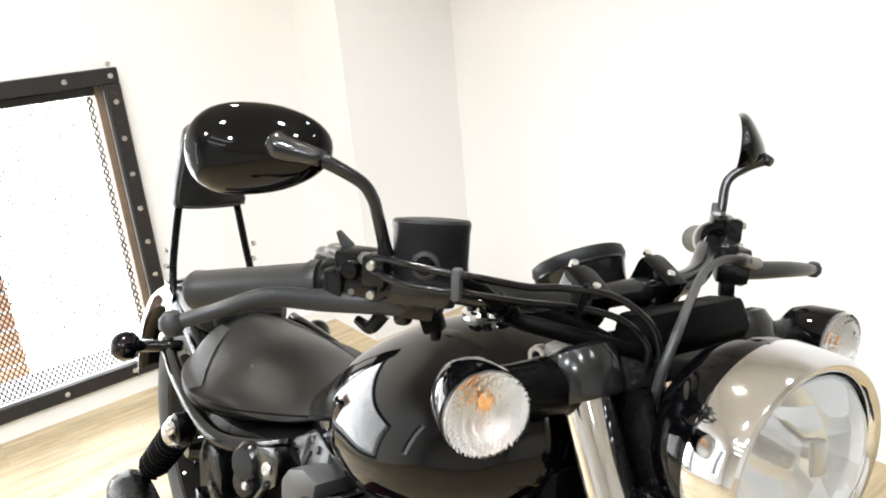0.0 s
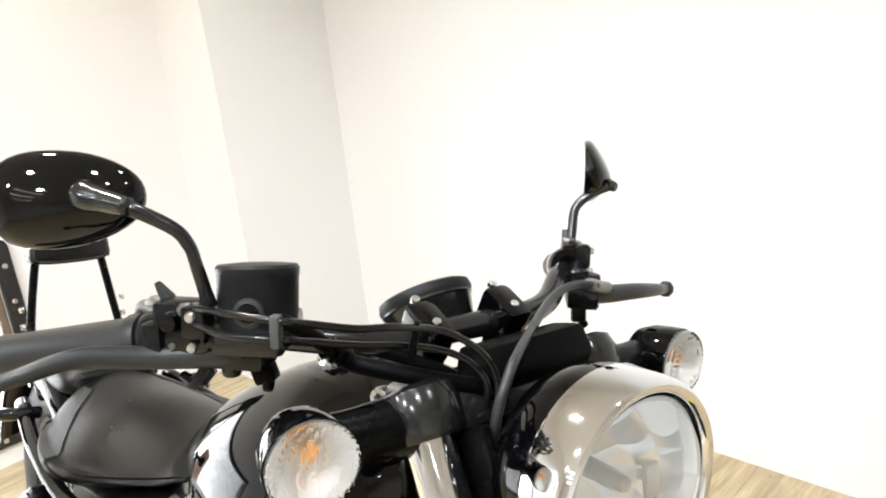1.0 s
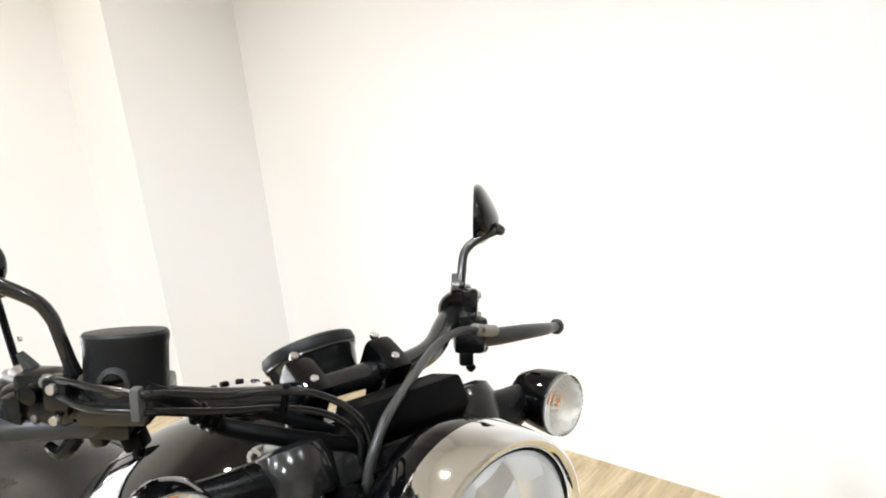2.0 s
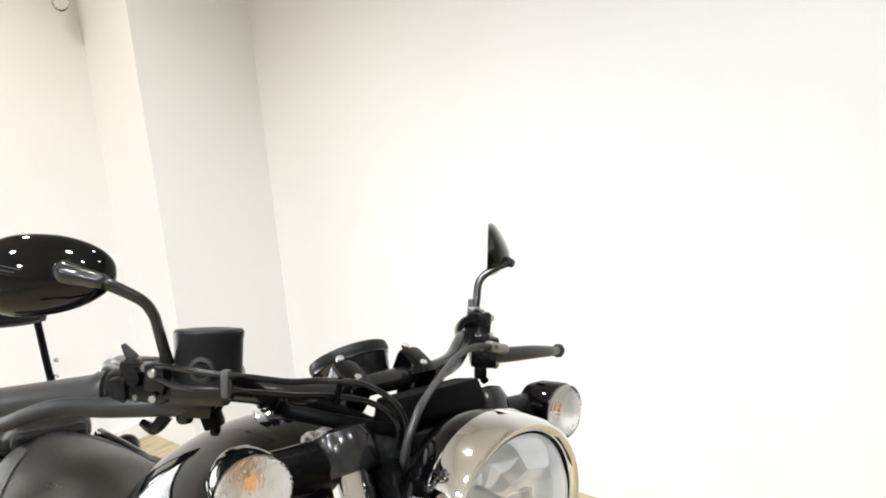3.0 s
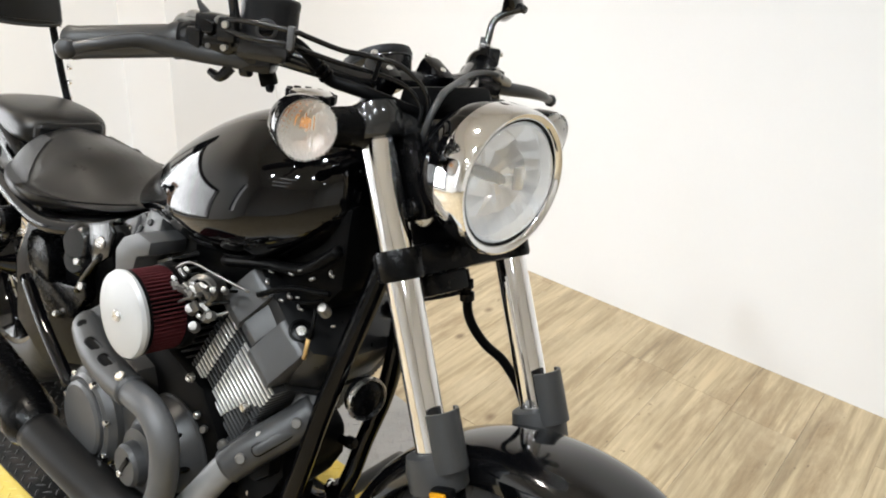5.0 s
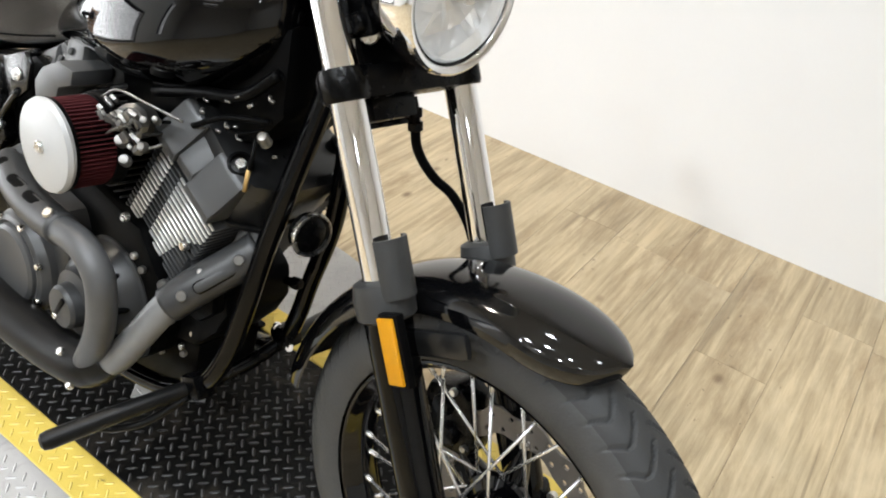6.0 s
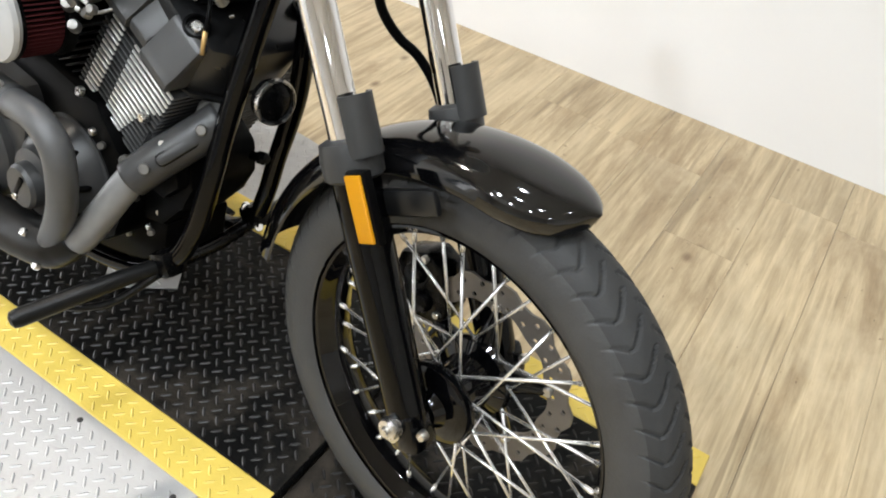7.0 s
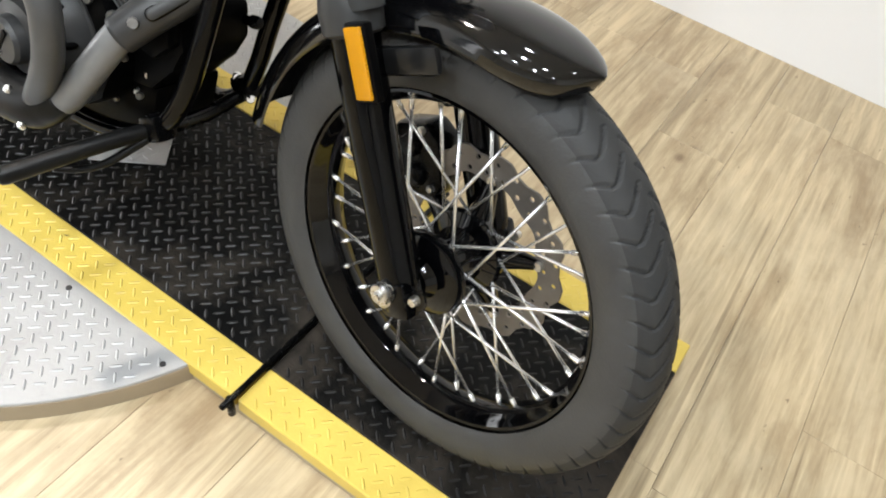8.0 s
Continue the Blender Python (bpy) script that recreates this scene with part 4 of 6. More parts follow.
# turn signals on the upper yoke
def front_signal(m):
    c = Vector((-0.347, -0.202, 0.984))
    ax = Vector((0.97, -0.17, -0.02)).normalized()
    bm = B()
    add_lathe(bm, [(0, -0.038), (0.012, -0.037), (0.024, -0.028), (0.031, -0.012), (0.034, 0.008), (0.0345, 0.016), (0.032, 0.016)], c, ax, 36)
    sig = part("turn_signal", bm, GLOSS, bike, "black turn signal with clear ribbed lens", m)
    prof = [(0.0335, 0.0165), (0.0335, 0.021)] + [(0.0335 * math.cos(k * math.pi / 36), 0.0215 + 0.0125 * math.sin(k * math.pi / 36)) for k in range(19)]
    bm = add_lathe(B(), prof, c, ax, 108)
    side_ = ax.cross(Vector((0, 0, 1))).normalized()
    for v in bm.verts:
        d = v.co - c
        u_, h_ = d.dot(side_), d.z
        r_ = math.hypot(u_, h_)
        if r_ > 0.026:
            v.co += ax * 0.0013 * math.sin(36 * math.atan2(h_, u_))
        else:
            v.co += ax * 0.0006 * math.sin(2 * math.pi * u_ / 0.0042)
    o = part("lens", bm, RIBBED, sig, "clear ribbed plastic lens", m)
    o.visible_shadow = False
    bm = add_lathe(B(), [(0.031, 0.018), (0.026, 0.006), (0.014, -0.006), (0, -0.008)], c, ax, 20)
    part("bowl", bm, SIGNAL_BOWL, sig, "", m, sharp=8)
    bm = add_lathe(B(), [(0, 0.013), (0.004, 0.011), (0.0065, 0.005), (0.006, -0.002), (0.004, -0.006)], c + Vector((0, 0.002, 0.004)), ax, 16)
    part("bulb", bm, BULB, sig, "amber bulb", m)
    bm = B()
    add_tube(bm, [c + Vector((-0.015, 0.02, 0)), c + Vector((-0.012, 0.05, -0.006)), Vector((-0.358, -0.10, 0.974))], [0.017, 0.022, 0.027], 20)
    part("stalk", bm, SATIN, sig, "", m)
    return sig


front_signal(XF)
front_signal(LEFT)

# handlebar with its ends; each end has places of its own
BAR = {-1: [(-0.418, 0.0, 1.018), (-0.420, -0.07, 1.019), (-0.430, -0.125, 1.028), (-0.458, -0.19, 1.040), (-0.495, -0.252, 1.040), (-0.605, -0.347, 1.011)],
       1: [(-0.418, 0.0, 1.018), (-0.422, 0.07, 1.014), (-0.440, 0.125, 1.014), (-0.478, 0.180, 1.022), (-0.520, 0.235, 1.020), (-0.625, 0.330, 0.985)]}
LEVER = {-1: [(-0.445, -0.205, 1.030), (-0.462, -0.235, 1.030), (-0.476, -0.270, 1.032), (-0.483, -0.315, 1.039), (-0.482, -0.355, 1.034), (-0.493, -0.386, 1.025)],
         1: [(-0.455, 0.205, 1.004), (-0.452, 0.240, 1.000), (-0.450, 0.285, 0.996), (-0.458, 0.330, 0.988), (-0.472, 0.362, 0.980), (-0.481, 0.383, 0.975)]}
STALK = {-1: [(-0.461, -0.217, 1.050), (-0.460, -0.224, 1.080), (-0.460, -0.230, 1.104), (-0.461, -0.2335, 1.117), (-0.464, -0.242, 1.130), (-0.474, -0.2625, 1.1434), (-0.484, -0.276, 1.150)],
         1: [(-0.509, 0.228, 1.038), (-0.513, 0.238, 1.062), (-0.520, 0.250, 1.088), (-0.513, 0.266, 1.104), (-0.500, 0.288, 1.115)]}
MIRROR_AT = {-1: (Vector((-0.552, -0.297, 1.147)), Vector((0.667, 0.745, 0)), Vector((0.745, -0.667, 0))),
             1: (Vector((-0.548, 0.298, 1.126)), Vector((0.700, -0.714, 0)), Vector((0.714, 0.700, 0)))}
bar = fpart("handlebar", add_tube(B(), [(x, y, z) for x, y, z in BAR[1][::-1]] + BAR[-1][1:], 0.0125, 18, 8), BAR_PAINT, None, "black handlebar")


def bar_end(s):
    g0, g1 = Vector(BAR[s][4]), Vector(BAR[s][5])
    gd = (g1 - g0).normalized()
    yaw = math.degrees(math.atan2(gd.y, gd.x))
    ahead = Vector((0, 0, 1)).cross(gd).normalized() * -s
    bm = add_lathe(B(), [(0.013, -0.004), (0.0200, -0.004), (0.0205, 0.006), (0.0182, 0.010), (0.0182, 0.118), (0.0192, 0.128), (0.0172, 0.132), (0, 0.133)], g0 + gd * 0.014, gd, 28)
    part("grip", bm, GRIP, bar, "black rubber grip", XF)
    bm = B()
    add_lathe(bm, [(0.012, -0.05), (0.019, -0.05), (0.0215, -0.044), (0.0215, 0.000), (0.020, 0.006), (0.012, 0.006)], g0, gd, 24)
    add_box(bm, g0 - gd * 0.026 + ahead * 0.006 + Vector((0, 0, 0.018)), (0.036, 0.026, 0.022), 0.006, (0, 0, yaw))
    add_box(bm, g0 - gd * 0.010 + ahead * 0.014 + Vector((0, 0, 0.002)), (0.018, 0.026, 0.030), 0.006, (0, 0, yaw))
    sw = part("switch_housing", bm, SEMI if s < 0 else GLOSS, bar, "black switch housing", XF)
    bm = B()
    c = g0 - gd * 0.012 + Vector((0, 0, 0.03))
    add_prism(bm, [(-0.002, -0.004), (0.008, -0.003), (0.003, 0.003), (-0.009, 0.013), (-0.006, 0.004)], -0.005, 0.005, 0.0015)
    bm.transform(Matrix.Translation(c) @ Matrix.Rotation(math.atan2(-gd.y, -gd.x), 4, "Z"))
    part("switch_lever", bm, SHIELD, sw, "", XF)
    bm = add_lathe(B(), [(0, 0.010), (0.007, 0.009), (0.008, 0.0), (0.008, -0.01)], g0 - gd * 0.026 + ahead * 0.018 + Vector((0, 0, 0.016)), ahead, 14)
    part("switch_button", bm, GLOSS, sw, "", XF)
    # lever with its ball
    end = Vector(LEVER[s][-1])
    bm = add_tube(B(), LEVER[s], [0.011, 0.0105, 0.0095, 0.0080, 0.0065, 0.0058], 14, 8)
    add_lathe(bm, [(0, 0.0105), (0.0058, 0.009), (0.0100, 0.003), (0.0100, -0.003), (0.0058, -0.009), (0, -0.0105)], end, (0, 0, 1), 16)
    part("lever", bm, SHIELD, bar, "dark alloy lever with a ball end", XF)
    # perch
    r0 = Vector(LEVER[s][0])
    bm = B()
    add_box(bm, r0 + Vector((-0.006, s * -0.004, 0.0)), (0.05, 0.036, 0.024), 0.007, (0, 0, yaw))
    add_box(bm, (r0 + g0 - gd * 0.04) / 2, ((r0 - g0 + gd * 0.04).length + 0.01, 0.026, 0.024), 0.006, (0, 0, math.degrees(math.atan2((r0 - g0 + gd * 0.04).y, (r0 - g0 + gd * 0.04).x))))
    add_tube(bm, [r0 + Vector((-0.012, s * 0.02, -0.010)), r0 + Vector((-0.016, s * 0.030, -0.022)), r0 + Vector((-0.03, s * 0.036, -0.019))], [0.007, 0.006, 0.004], 8)
    add_bolt(bm, r0 + Vector((-0.004, s * 0.006, -0.012)), (0, 0, -1), 0.008, 0.006)
    part("lever_perch", bm, SEMI, bar, "", XF)
    bm = B()
    add_box(bm, r0 + Vector((0.004, s * -0.018, -0.018)), (0.018, 0.016, 0.018), 0.004, (0, 20, yaw))
    add_bolt(bm, r0 + Vector((0.010, s * -0.018, -0.026)), (0.5, s * 0.4, -0.7), 0.005, 0.006)
    part("brake_switch", bm, FLAT, bar, "", XF)
    # master cylinder or cable stop, clamp halves and their screws
    bm = B()
    add_tube(bm, [g0 - gd * 0.050 + ahead * 0.012, r0 + Vector((-0.010, s * -0.010, 0.004))], [0.011, 0.010], 14, smooth_path=False)
    add_box(bm, g0 - gd * 0.046 + ahead * 0.016 + Vector((0, 0, 0.012)), (0.020, 0.018, 0.026), 0.004, (0, 0, yaw))
    clamp = part("lever_clamp", bm, SEMI, bar, "black lever clamp", XF)
    for dz in (-0.006, 0.018):
        part("clamp_screw", add_bolt(B(), g0 - gd * 0.046 + ahead * 0.026 + Vector((0, 0, dz)), ahead, 0.0042, 0.003), STEEL, clamp, "", XF)
    for k, dz in ((0.004, 0.012), (0.026, -0.004), (0.036, 0.022)):
        part("switch_screw", add_bolt(B(), g0 - gd * k + ahead * 0.021 + Vector((0, 0, dz)), ahead, 0.0030, 0.002), DULL, sw, "", XF)
    bm = add_lathe(B(), [(0, 0.009), (0.0075, 0.009), (0.0085, 0.007), (0.0085, 0.0), (0, 0.0)], Vector(STALK[s][0]) + Vector((0, 0, 0.010)), (0, 0, 1), 6)
    part("stalk_nut", bm, DULL, bar, "dull hexagon nut", XF, sharp=20)
    # mirror on its bent stalk
    bm = add_tube(B(), STALK[s], [0.0075, 0.0058, 0.0055, 0.0055, 0.006] if s > 0 else [0.0080, 0.0055, 0.0053, 0.0053, 0.0053, 0.0057, 0.0064], 12, 8)
    add_lathe(bm, [(0, 0.012), (0.008, 0.010), (0.0105, 0), (0.0105, -0.016), (0, -0.016)], Vector(STALK[s][0]) + Vector((0, 0, 0.002)), (0, 0, 1), 14)
    mir = part("mirror", bm, BAR_PAINT, bar, "black mirror on a bent stalk", XF)
    c, tan, nor = MIRROR_AT[s]
    up = Vector((0, 0, 1))
    nseg = 40

    def outline(w, k, grow):
        cw, sw_ = math.cos(w), math.sin(w)
        q = (0.066 + grow) * math.copysign(abs(cw) ** 0.88, cw) * k
        h = (0.0385 + grow) * (1 - 0.20 * cw) * math.copysign(abs(sw_) ** 0.88, sw_) * k
        return tan * q + up * (h + 0.06 * q)

    bm = B()
    rings_ = []
    for f in (-0.12, 0.0, 0.15, 0.3, 0.45, 0.6, 0.72, 0.82, 0.9, 0.96, 1.0):
        k = 0.97 if f < 0 else math.sqrt(max(0.0, 1 - f ** 2.4))
        rings_.append([bm.verts.new(c + outline(2 * math.pi * q / nseg, max(k, 0.02), 0.0) + nor * 0.030 * f) for q in range(nseg)])
    for ring in rings_:        # the back is deepest low down and thins to the upper edge
        for v in ring:
            h_ = (v.co - c).dot(up) / 0.0385
            d_ = (v.co - c).dot(nor)
            if d_ > 0:
                v.co -= nor * d_ * (0.48 * max(0.0, min(1.0, h_ + 0.10)) + 0.35 * max(0.0, min(1.0, -h_ - 0.25)) if s > 0 else 0.3 * max(0.0, min(1.0, h_)))
    for p, q in zip(rings_, rings_[1:]):
        for k in range(nseg):
            bm.faces.new((p[k], p[(k + 1) % nseg], q[(k + 1) % nseg], q[k]))
    bm.faces.new(rings_[-1])
    bm.faces.new(rings_[0][::-1])
    bmesh.ops.recalc_face_normals(bm, faces=bm.faces[:])
    part("mirror_shell", bm, GLOSS, mir, "gloss black mirror shell", XF, sharp=50)
    bm = B()
    tip = Vector(STALK[s][-1])
    seat_ = c + tan * (0.030 if s < 0 else 0.026) + nor * (0.022 if s < 0 else 0.016) + up * (0.006 if s < 0 else -0.008)
    add_tube(bm, [tip + (tip - seat_) * 0.35, (tip * 0.6 + seat_ * 0.4), seat_, seat_ - nor * 0.008], [0.0068, 0.0092, 0.0125, 0.0140] if s < 0 else [0.0060, 0.0080, 0.0100, 0.0110], 14)
    part("mirror_neck", bm, BAR_PAINT, mir, "", XF)
    bm = B()
    bm.faces.new([bm.verts.new(c + outline(2 * math.pi * q / nseg, 1.0, -0.004) - nor * 0.0045) for q in range(nseg)])
    part("mirror_glass", bm, MIRROR, mir, "silvered glass", XF)


bar_end(-1)
bar_end(1)
# brake fluid reservoir with its sight glass
RC = Vector((-0.449, -0.186, 1.068))
RA = Vector((-0.16, 0.105, 1)).normalized()
bm = add_lathe(B(), [(0, -0.026), (0.0275, -0.026), (0.0310, -0.022), (0.0320, 0.020), (0.0325, 0.021), (0.0328, 0.027), (0.031, 0.0295), (0.020, 0.0305), (0, 0.0305)], RC, RA, 36)
res = fpart("brake_reservoir", bm, CAST, bar, "black brake fluid reservoir with sight glass", sharp=30)
bm = add_box(B(), RC + Vector((0, 0, -0.024)), (0.055, 0.07, 0.022), 0.006, (0, 0, 48))
fpart("reservoir_foot", bm, BAR_PAINT, res)
RN = Vector((0.80, -0.60, 0))
RG = RC + RN * 0.0308 + Vector((0, 0, 0.0))
bm = add_lathe(B(), [(0.0085, 0.0), (0.0115, -0.002), (0.0115, 0.003), (0.0085, 0.004), (0.0080, 0.001)], RG, RN, 24)
fpart("sight_glass_ring", bm, SHIELD, res)
bm = add_lathe(B(), [(0, 0.003), (0.008, 0.002), (0.0085, -0.002)], RG, RN, 20)
fpart("sight_glass", bm, GLOSS, res)

# risers, speedometer, cover over the headlamp
for s in (-1, 1):
    bm = B()
    add_tube(bm, [Vector((-0.425, s * 0.045, 0.965)), Vector((-0.418, s * 0.045, 1.012))], [0.019, 0.017], 16, smooth_path=False)
    add_box(bm, Vector((-0.418, s * 0.045, 1.020)), (0.046, 0.030, 0.042), 0.008, (0, 25, 0))
    riser = fpart("riser", bm, GLOSS, bar, "black bar riser clamp")
    for q in (-0.016, 0.016):
        fpart("riser_bolt", add_bolt(B(), Vector((-0.418 + q, s * 0.045, 1.041 - q * 0.4)), (0.3, 0, 1), 0.0045, 0.003), CHROME, riser)
SP = Vector((-0.480, 0.0, 1.028))
SA = Vector((-0.55, 0, 0.84)).normalized()
bm = add_lathe(B(), [(0, -0.042), (0.028, -0.040), (0.040, -0.028), (0.044, -0.008), (0.046, -0.006), (0.046, 0.006), (0.042, 0.008), (0.040, 0.004), (0, 0.004)], SP, SA, 44)
speedo = fpart("speedometer", bm, BAR_PAINT, None, "round black speedometer")
bm = add_lathe(B(), [(0.0462, -0.004), (0.0475, 0), (0.0462, 0.0065), (0.0425, 0.0085)], SP, SA, 44)
fpart("bezel", bm, CAST, speedo)
bm = B()
add_prism(bm, [(-0.385, 0.985), (-0.38, 1.018), (-0.342, 1.028), (-0.328, 1.006), (-0.332, 0.990)], -0.040, 0.074, 0.006)
fpart("instrument_cover", bm, FLAT, None, "black plastic cover over the headlamp")

# cables and hoses
def hose(name, pts, r, mat=None, label="", m=None):
    return part(name, add_tube(B(), pts, r, 10, 6), mat or FLAT, bar, label, XF if m is None else m)


hose("cable", [(-0.478, -0.246, 1.066), (-0.440, -0.236, 1.073), (-0.405, -0.226, 1.076), (-0.369, -0.206, 1.076), (-0.368, -0.1878, 1.0712), (-0.362, -0.149, 1.061), (-0.355, -0.119, 1.058), (-0.340, -0.0845, 1.0516), (-0.328, -0.058, 1.033), (-0.322, -0.0466, 1.011), (-0.322, -0.046, 0.985), (-0.345, -0.045, 0.92)], 0.0030, SEMI, "black throttle cable")
hose("cable", [(-0.500, -0.250, 1.061), (-0.455, -0.241, 1.061), (-0.410, -0.230, 1.060), (-0.372, -0.206, 1.062), (-0.372, -0.1825, 1.055), (-0.366, -0.143, 1.0456), (-0.360, -0.102, 1.038), (-0.345, -0.071, 1.029), (-0.335, -0.052, 1.012), (-0.330, -0.0486, 0.99), (-0.345, -0.05, 0.92)], 0.0030, SEMI, "black throttle cable")
hose("hose", [(-0.405, -0.190, 1.064), (-0.400, -0.170, 1.052), (-0.400, -0.1485, 1.033), (-0.395, -0.1345, 1.021), (-0.380, -0.119, 1.017), (-0.360, -0.0975, 1.012), (-0.345, -0.066, 1.0026), (-0.338, -0.043, 0.990), (-0.345, -0.03, 0.93)], [0.0065, 0.0068, 0.0070, 0.0072, 0.0075, 0.0075, 0.0072, 0.0070, 0.0070], FLAT, "thick black hose sleeve")
for p in ((-0.4000, -0.152, 1.036), (-0.3985, -0.146, 1.031), (-0.3970, -0.140, 1.026)):
    fpart("hose_rib", add_lathe(B(), [(0.007, -0.002), (0.0098, -0.0012), (0.0098, 0.0012), (0.007, 0.002)], Vector(p), (0.1, 0.75, -0.65), 16), SATIN, bar)
hose("hose", [(-0.452, -0.165, 1.034), (-0.435, -0.12, 1.022), (-0.41, -0.08, 1.01), (-0.39, -0.04, 0.99), (-0.39, 0.0, 0.96)], 0.006, FLAT, "black wiring sleeve")
hose("clutch_cable", [(-0.436, 0.200, 1.019), (-0.430, 0.187, 1.024), (-0.432, 0.158, 1.0283), (-0.418, 0.112, 1.0262), (-0.370, 0.0412, 1.0254), (-0.318, -0.0291, 1.0262), (-0.306, -0.0505, 1.0128), (-0.304, -0.0592, 0.9972), (-0.308, -0.0603, 0.9724), (-0.335, -0.045, 0.90), (-0.37, -0.05, 0.84)], 0.0042, SHIELD, "grey clutch cable")
bm = add_box(B(), Vector((-0.370, -0.208, 1.069)), (0.007, 0.009, 0.024), 0.002, (0, 0, 40))
fpart("cable_clip", bm, PIPE_DARK, bar)
fpart("cable_clip", add_box(B(), Vector((-0.352, -0.104, 1.046)), (0.005, 0.008, 0.030), 0.002, (0, 10, 40)), FLAT, bar)
hose("cable_elbow", [(-0.515, -0.252, 1.058), (-0.500, -0.250, 1.067), (-0.478, -0.246, 1.066), (-0.452, -0.239, 1.070)], 0.0055, DULL, "dull metal cable elbow")
hose("cable_elbow", [(-0.528, -0.256, 1.050), (-0.518, -0.254, 1.060), (-0.500, -0.250, 1.061), (-0.470, -0.244, 1.061)], 0.0055, DULL, "dull metal cable elbow")
hose("cable_adjuster", [(-0.448, 0.228, 1.010), (-0.440, 0.205, 1.017), (-0.431, 0.180, 1.0255)], 0.0072, DULL, "dull metal cable adjuster")
hose("cable_tie", [(-0.345, -0.062, 0.969), (-0.330, -0.045, 0.972), (-0.325, -0.020, 0.975)], 0.0016, FLAT, "thin black cable tie")
hose("wire", [(-0.328, -0.055, 0.905), (-0.322, -0.055, 0.935), (-0.318, -0.045, 0.938), (-0.312, -0.035, 0.934)], 0.0032, BRASS, "tan wire end")
hose("wiring_bundle", [(-0.36, -0.02, 0.97), (-0.35, -0.045, 0.90), (-0.33, -0.05, 0.85), (-0.32, -0.03, 0.80)], 0.013, FLAT, "black wiring bundle")
hose("brake_hose", [(-0.285, 0.028, 0.805), (-0.2782, 0.03, 0.7874), (-0.2744, 0.032, 0.7707), (-0.2698, 0.036, 0.7463), (-0.2609, 0.044, 0.726), (-0.2462, 0.058, 0.705), (-0.2252, 0.078, 0.6841), (-0.20, 0.098, 0.64), (-0.16, 0.105, 0.56), (-0.13, 0.100, 0.46)], 0.0064, FLAT, "black brake hose")
for p in ((-0.2782, 0.03, 0.7874), (-0.2744, 0.032, 0.7707)):
    fpart("hose_ferrule", add_lathe(B(), [(0.006, -0.006), (0.0098, -0.005), (0.0098, 0.005), (0.006, 0.006)], Vector(p), (0.2, 0.1, -1), 18), SATIN, bar)
bm = add_box(B(), Vector((-0.392, -0.078, 0.982)), (0.030, 0.034, 0.026), 0.006, (0, -20, 10))
cap_ = fpart("clamp_cap", bm, DULL, bar, "dull silver clamp cap")
bm = add_lathe(B(), [(0.0035, 0.002), (0.0040, 0.006), (0.0080, 0.006), (0.0088, 0.002), (0.0088, -0.006), (0.0035, -0.006)], Vector((-0.409, -0.098, 0.978)), (0.45, -0.85, 0.2), 12)
fpart("clamp_bolt", bm, STEEL, cap_)
bm = B()
add_bolt(bm, Vector((-0.285, -0.060, 0.888)), (0.6, -0.7, 0), 0.012, 0.008)
fpart("horn_bolt", bm, STEEL, None)
bm = add_box(B(), Vector((-0.325, -0.03, 0.875)), (0.06, 0.07, 0.11), 0.015, (0, -29, 0))
fpart("junction_box", bm, FLAT, None, "black wiring box behind the headlamp")

# ---- motorcycle body, in the body frame ----
def bpart(name, bm, mat, parent=None, label="", **more):
    return part(name, bm, mat, parent or bike, label, **more)


# tank
bm = add_loft(B(), [(-0.405, 0.03, 0.895, 0.845), (-0.420, 0.075, 0.920, 0.812), (-0.46, 0.122, 0.940, 0.768), (-0.53, 0.154, 0.948, 0.722), (-0.61, 0.163, 0.936, 0.694), (-0.69, 0.152, 0.905, 0.682), (-0.77, 0.132, 0.857, 0.68), (-0.835, 0.113, 0.800, 0.678), (-0.890, 0.093, 0.758, 0.670), (-0.938, 0.064, 0.724, 0.663), (-0.968, 0.022, 0.702, 0.674)], 56, 6, 2.15, 0.36)
tank = bpart("fuel_tank", bm, GLOSS, None, "gloss black teardrop fuel tank", sharp=60)
bm = add_lathe(B(), [(0.036, -0.012), (0.038, 0.006), (0.033, 0.010), (0.032, 0.020), (0.026, 0.025), (0, 0.027)], Vector((-0.600, 0.0, 0.936)), (-0.12, 0, 1), 32)
cap = bpart("filler_cap", bm, CHROME, tank, "chrome filler cap")
bm = B()
for k in range(12):
    w = 2 * math.pi * k / 12
    add_box(bm, Vector((-0.600 + 0.034 * math.cos(w), 0.034 * math.sin(w), 0.953)), (0.007, 0.010, 0.012), 0.002, (0, 0, math.degrees(w)))
bpart("cap_rim", bm, SATIN, cap)

# seats
SEAT = [(-0.895, 0.020, 0.680, 0.668), (-0.915, 0.042, 0.680, 0.662), (-0.95, 0.060, 0.672, 0.650), (-1.01, 0.088, 0.660, 0.627), (-1.09, 0.134, 0.668, 0.598), (-1.18, 0.174, 0.684, 0.580), (-1.27, 0.166, 0.684, 0.582), (-1.34, 0.130, 0.682, 0.60), (-1.375, 0.085, 0.678, 0.62), (-1.39, 0.04, 0.668, 0.640)]


def seat_shell():
    bm = add_loft(B(), SEAT, 64, 6, 2.7, 0.46)
    for v in bm.verts:      # a crowned top that falls away to both sides
        x, y, z = v.co
        if z > 0.63:
            k = min(1.0, (z - 0.63) / 0.02)
            v.co.z = max(0.63, z + k * (0.012 - 0.048 * min(1.0, abs(y) / 0.15) ** 1.5))
    return bm


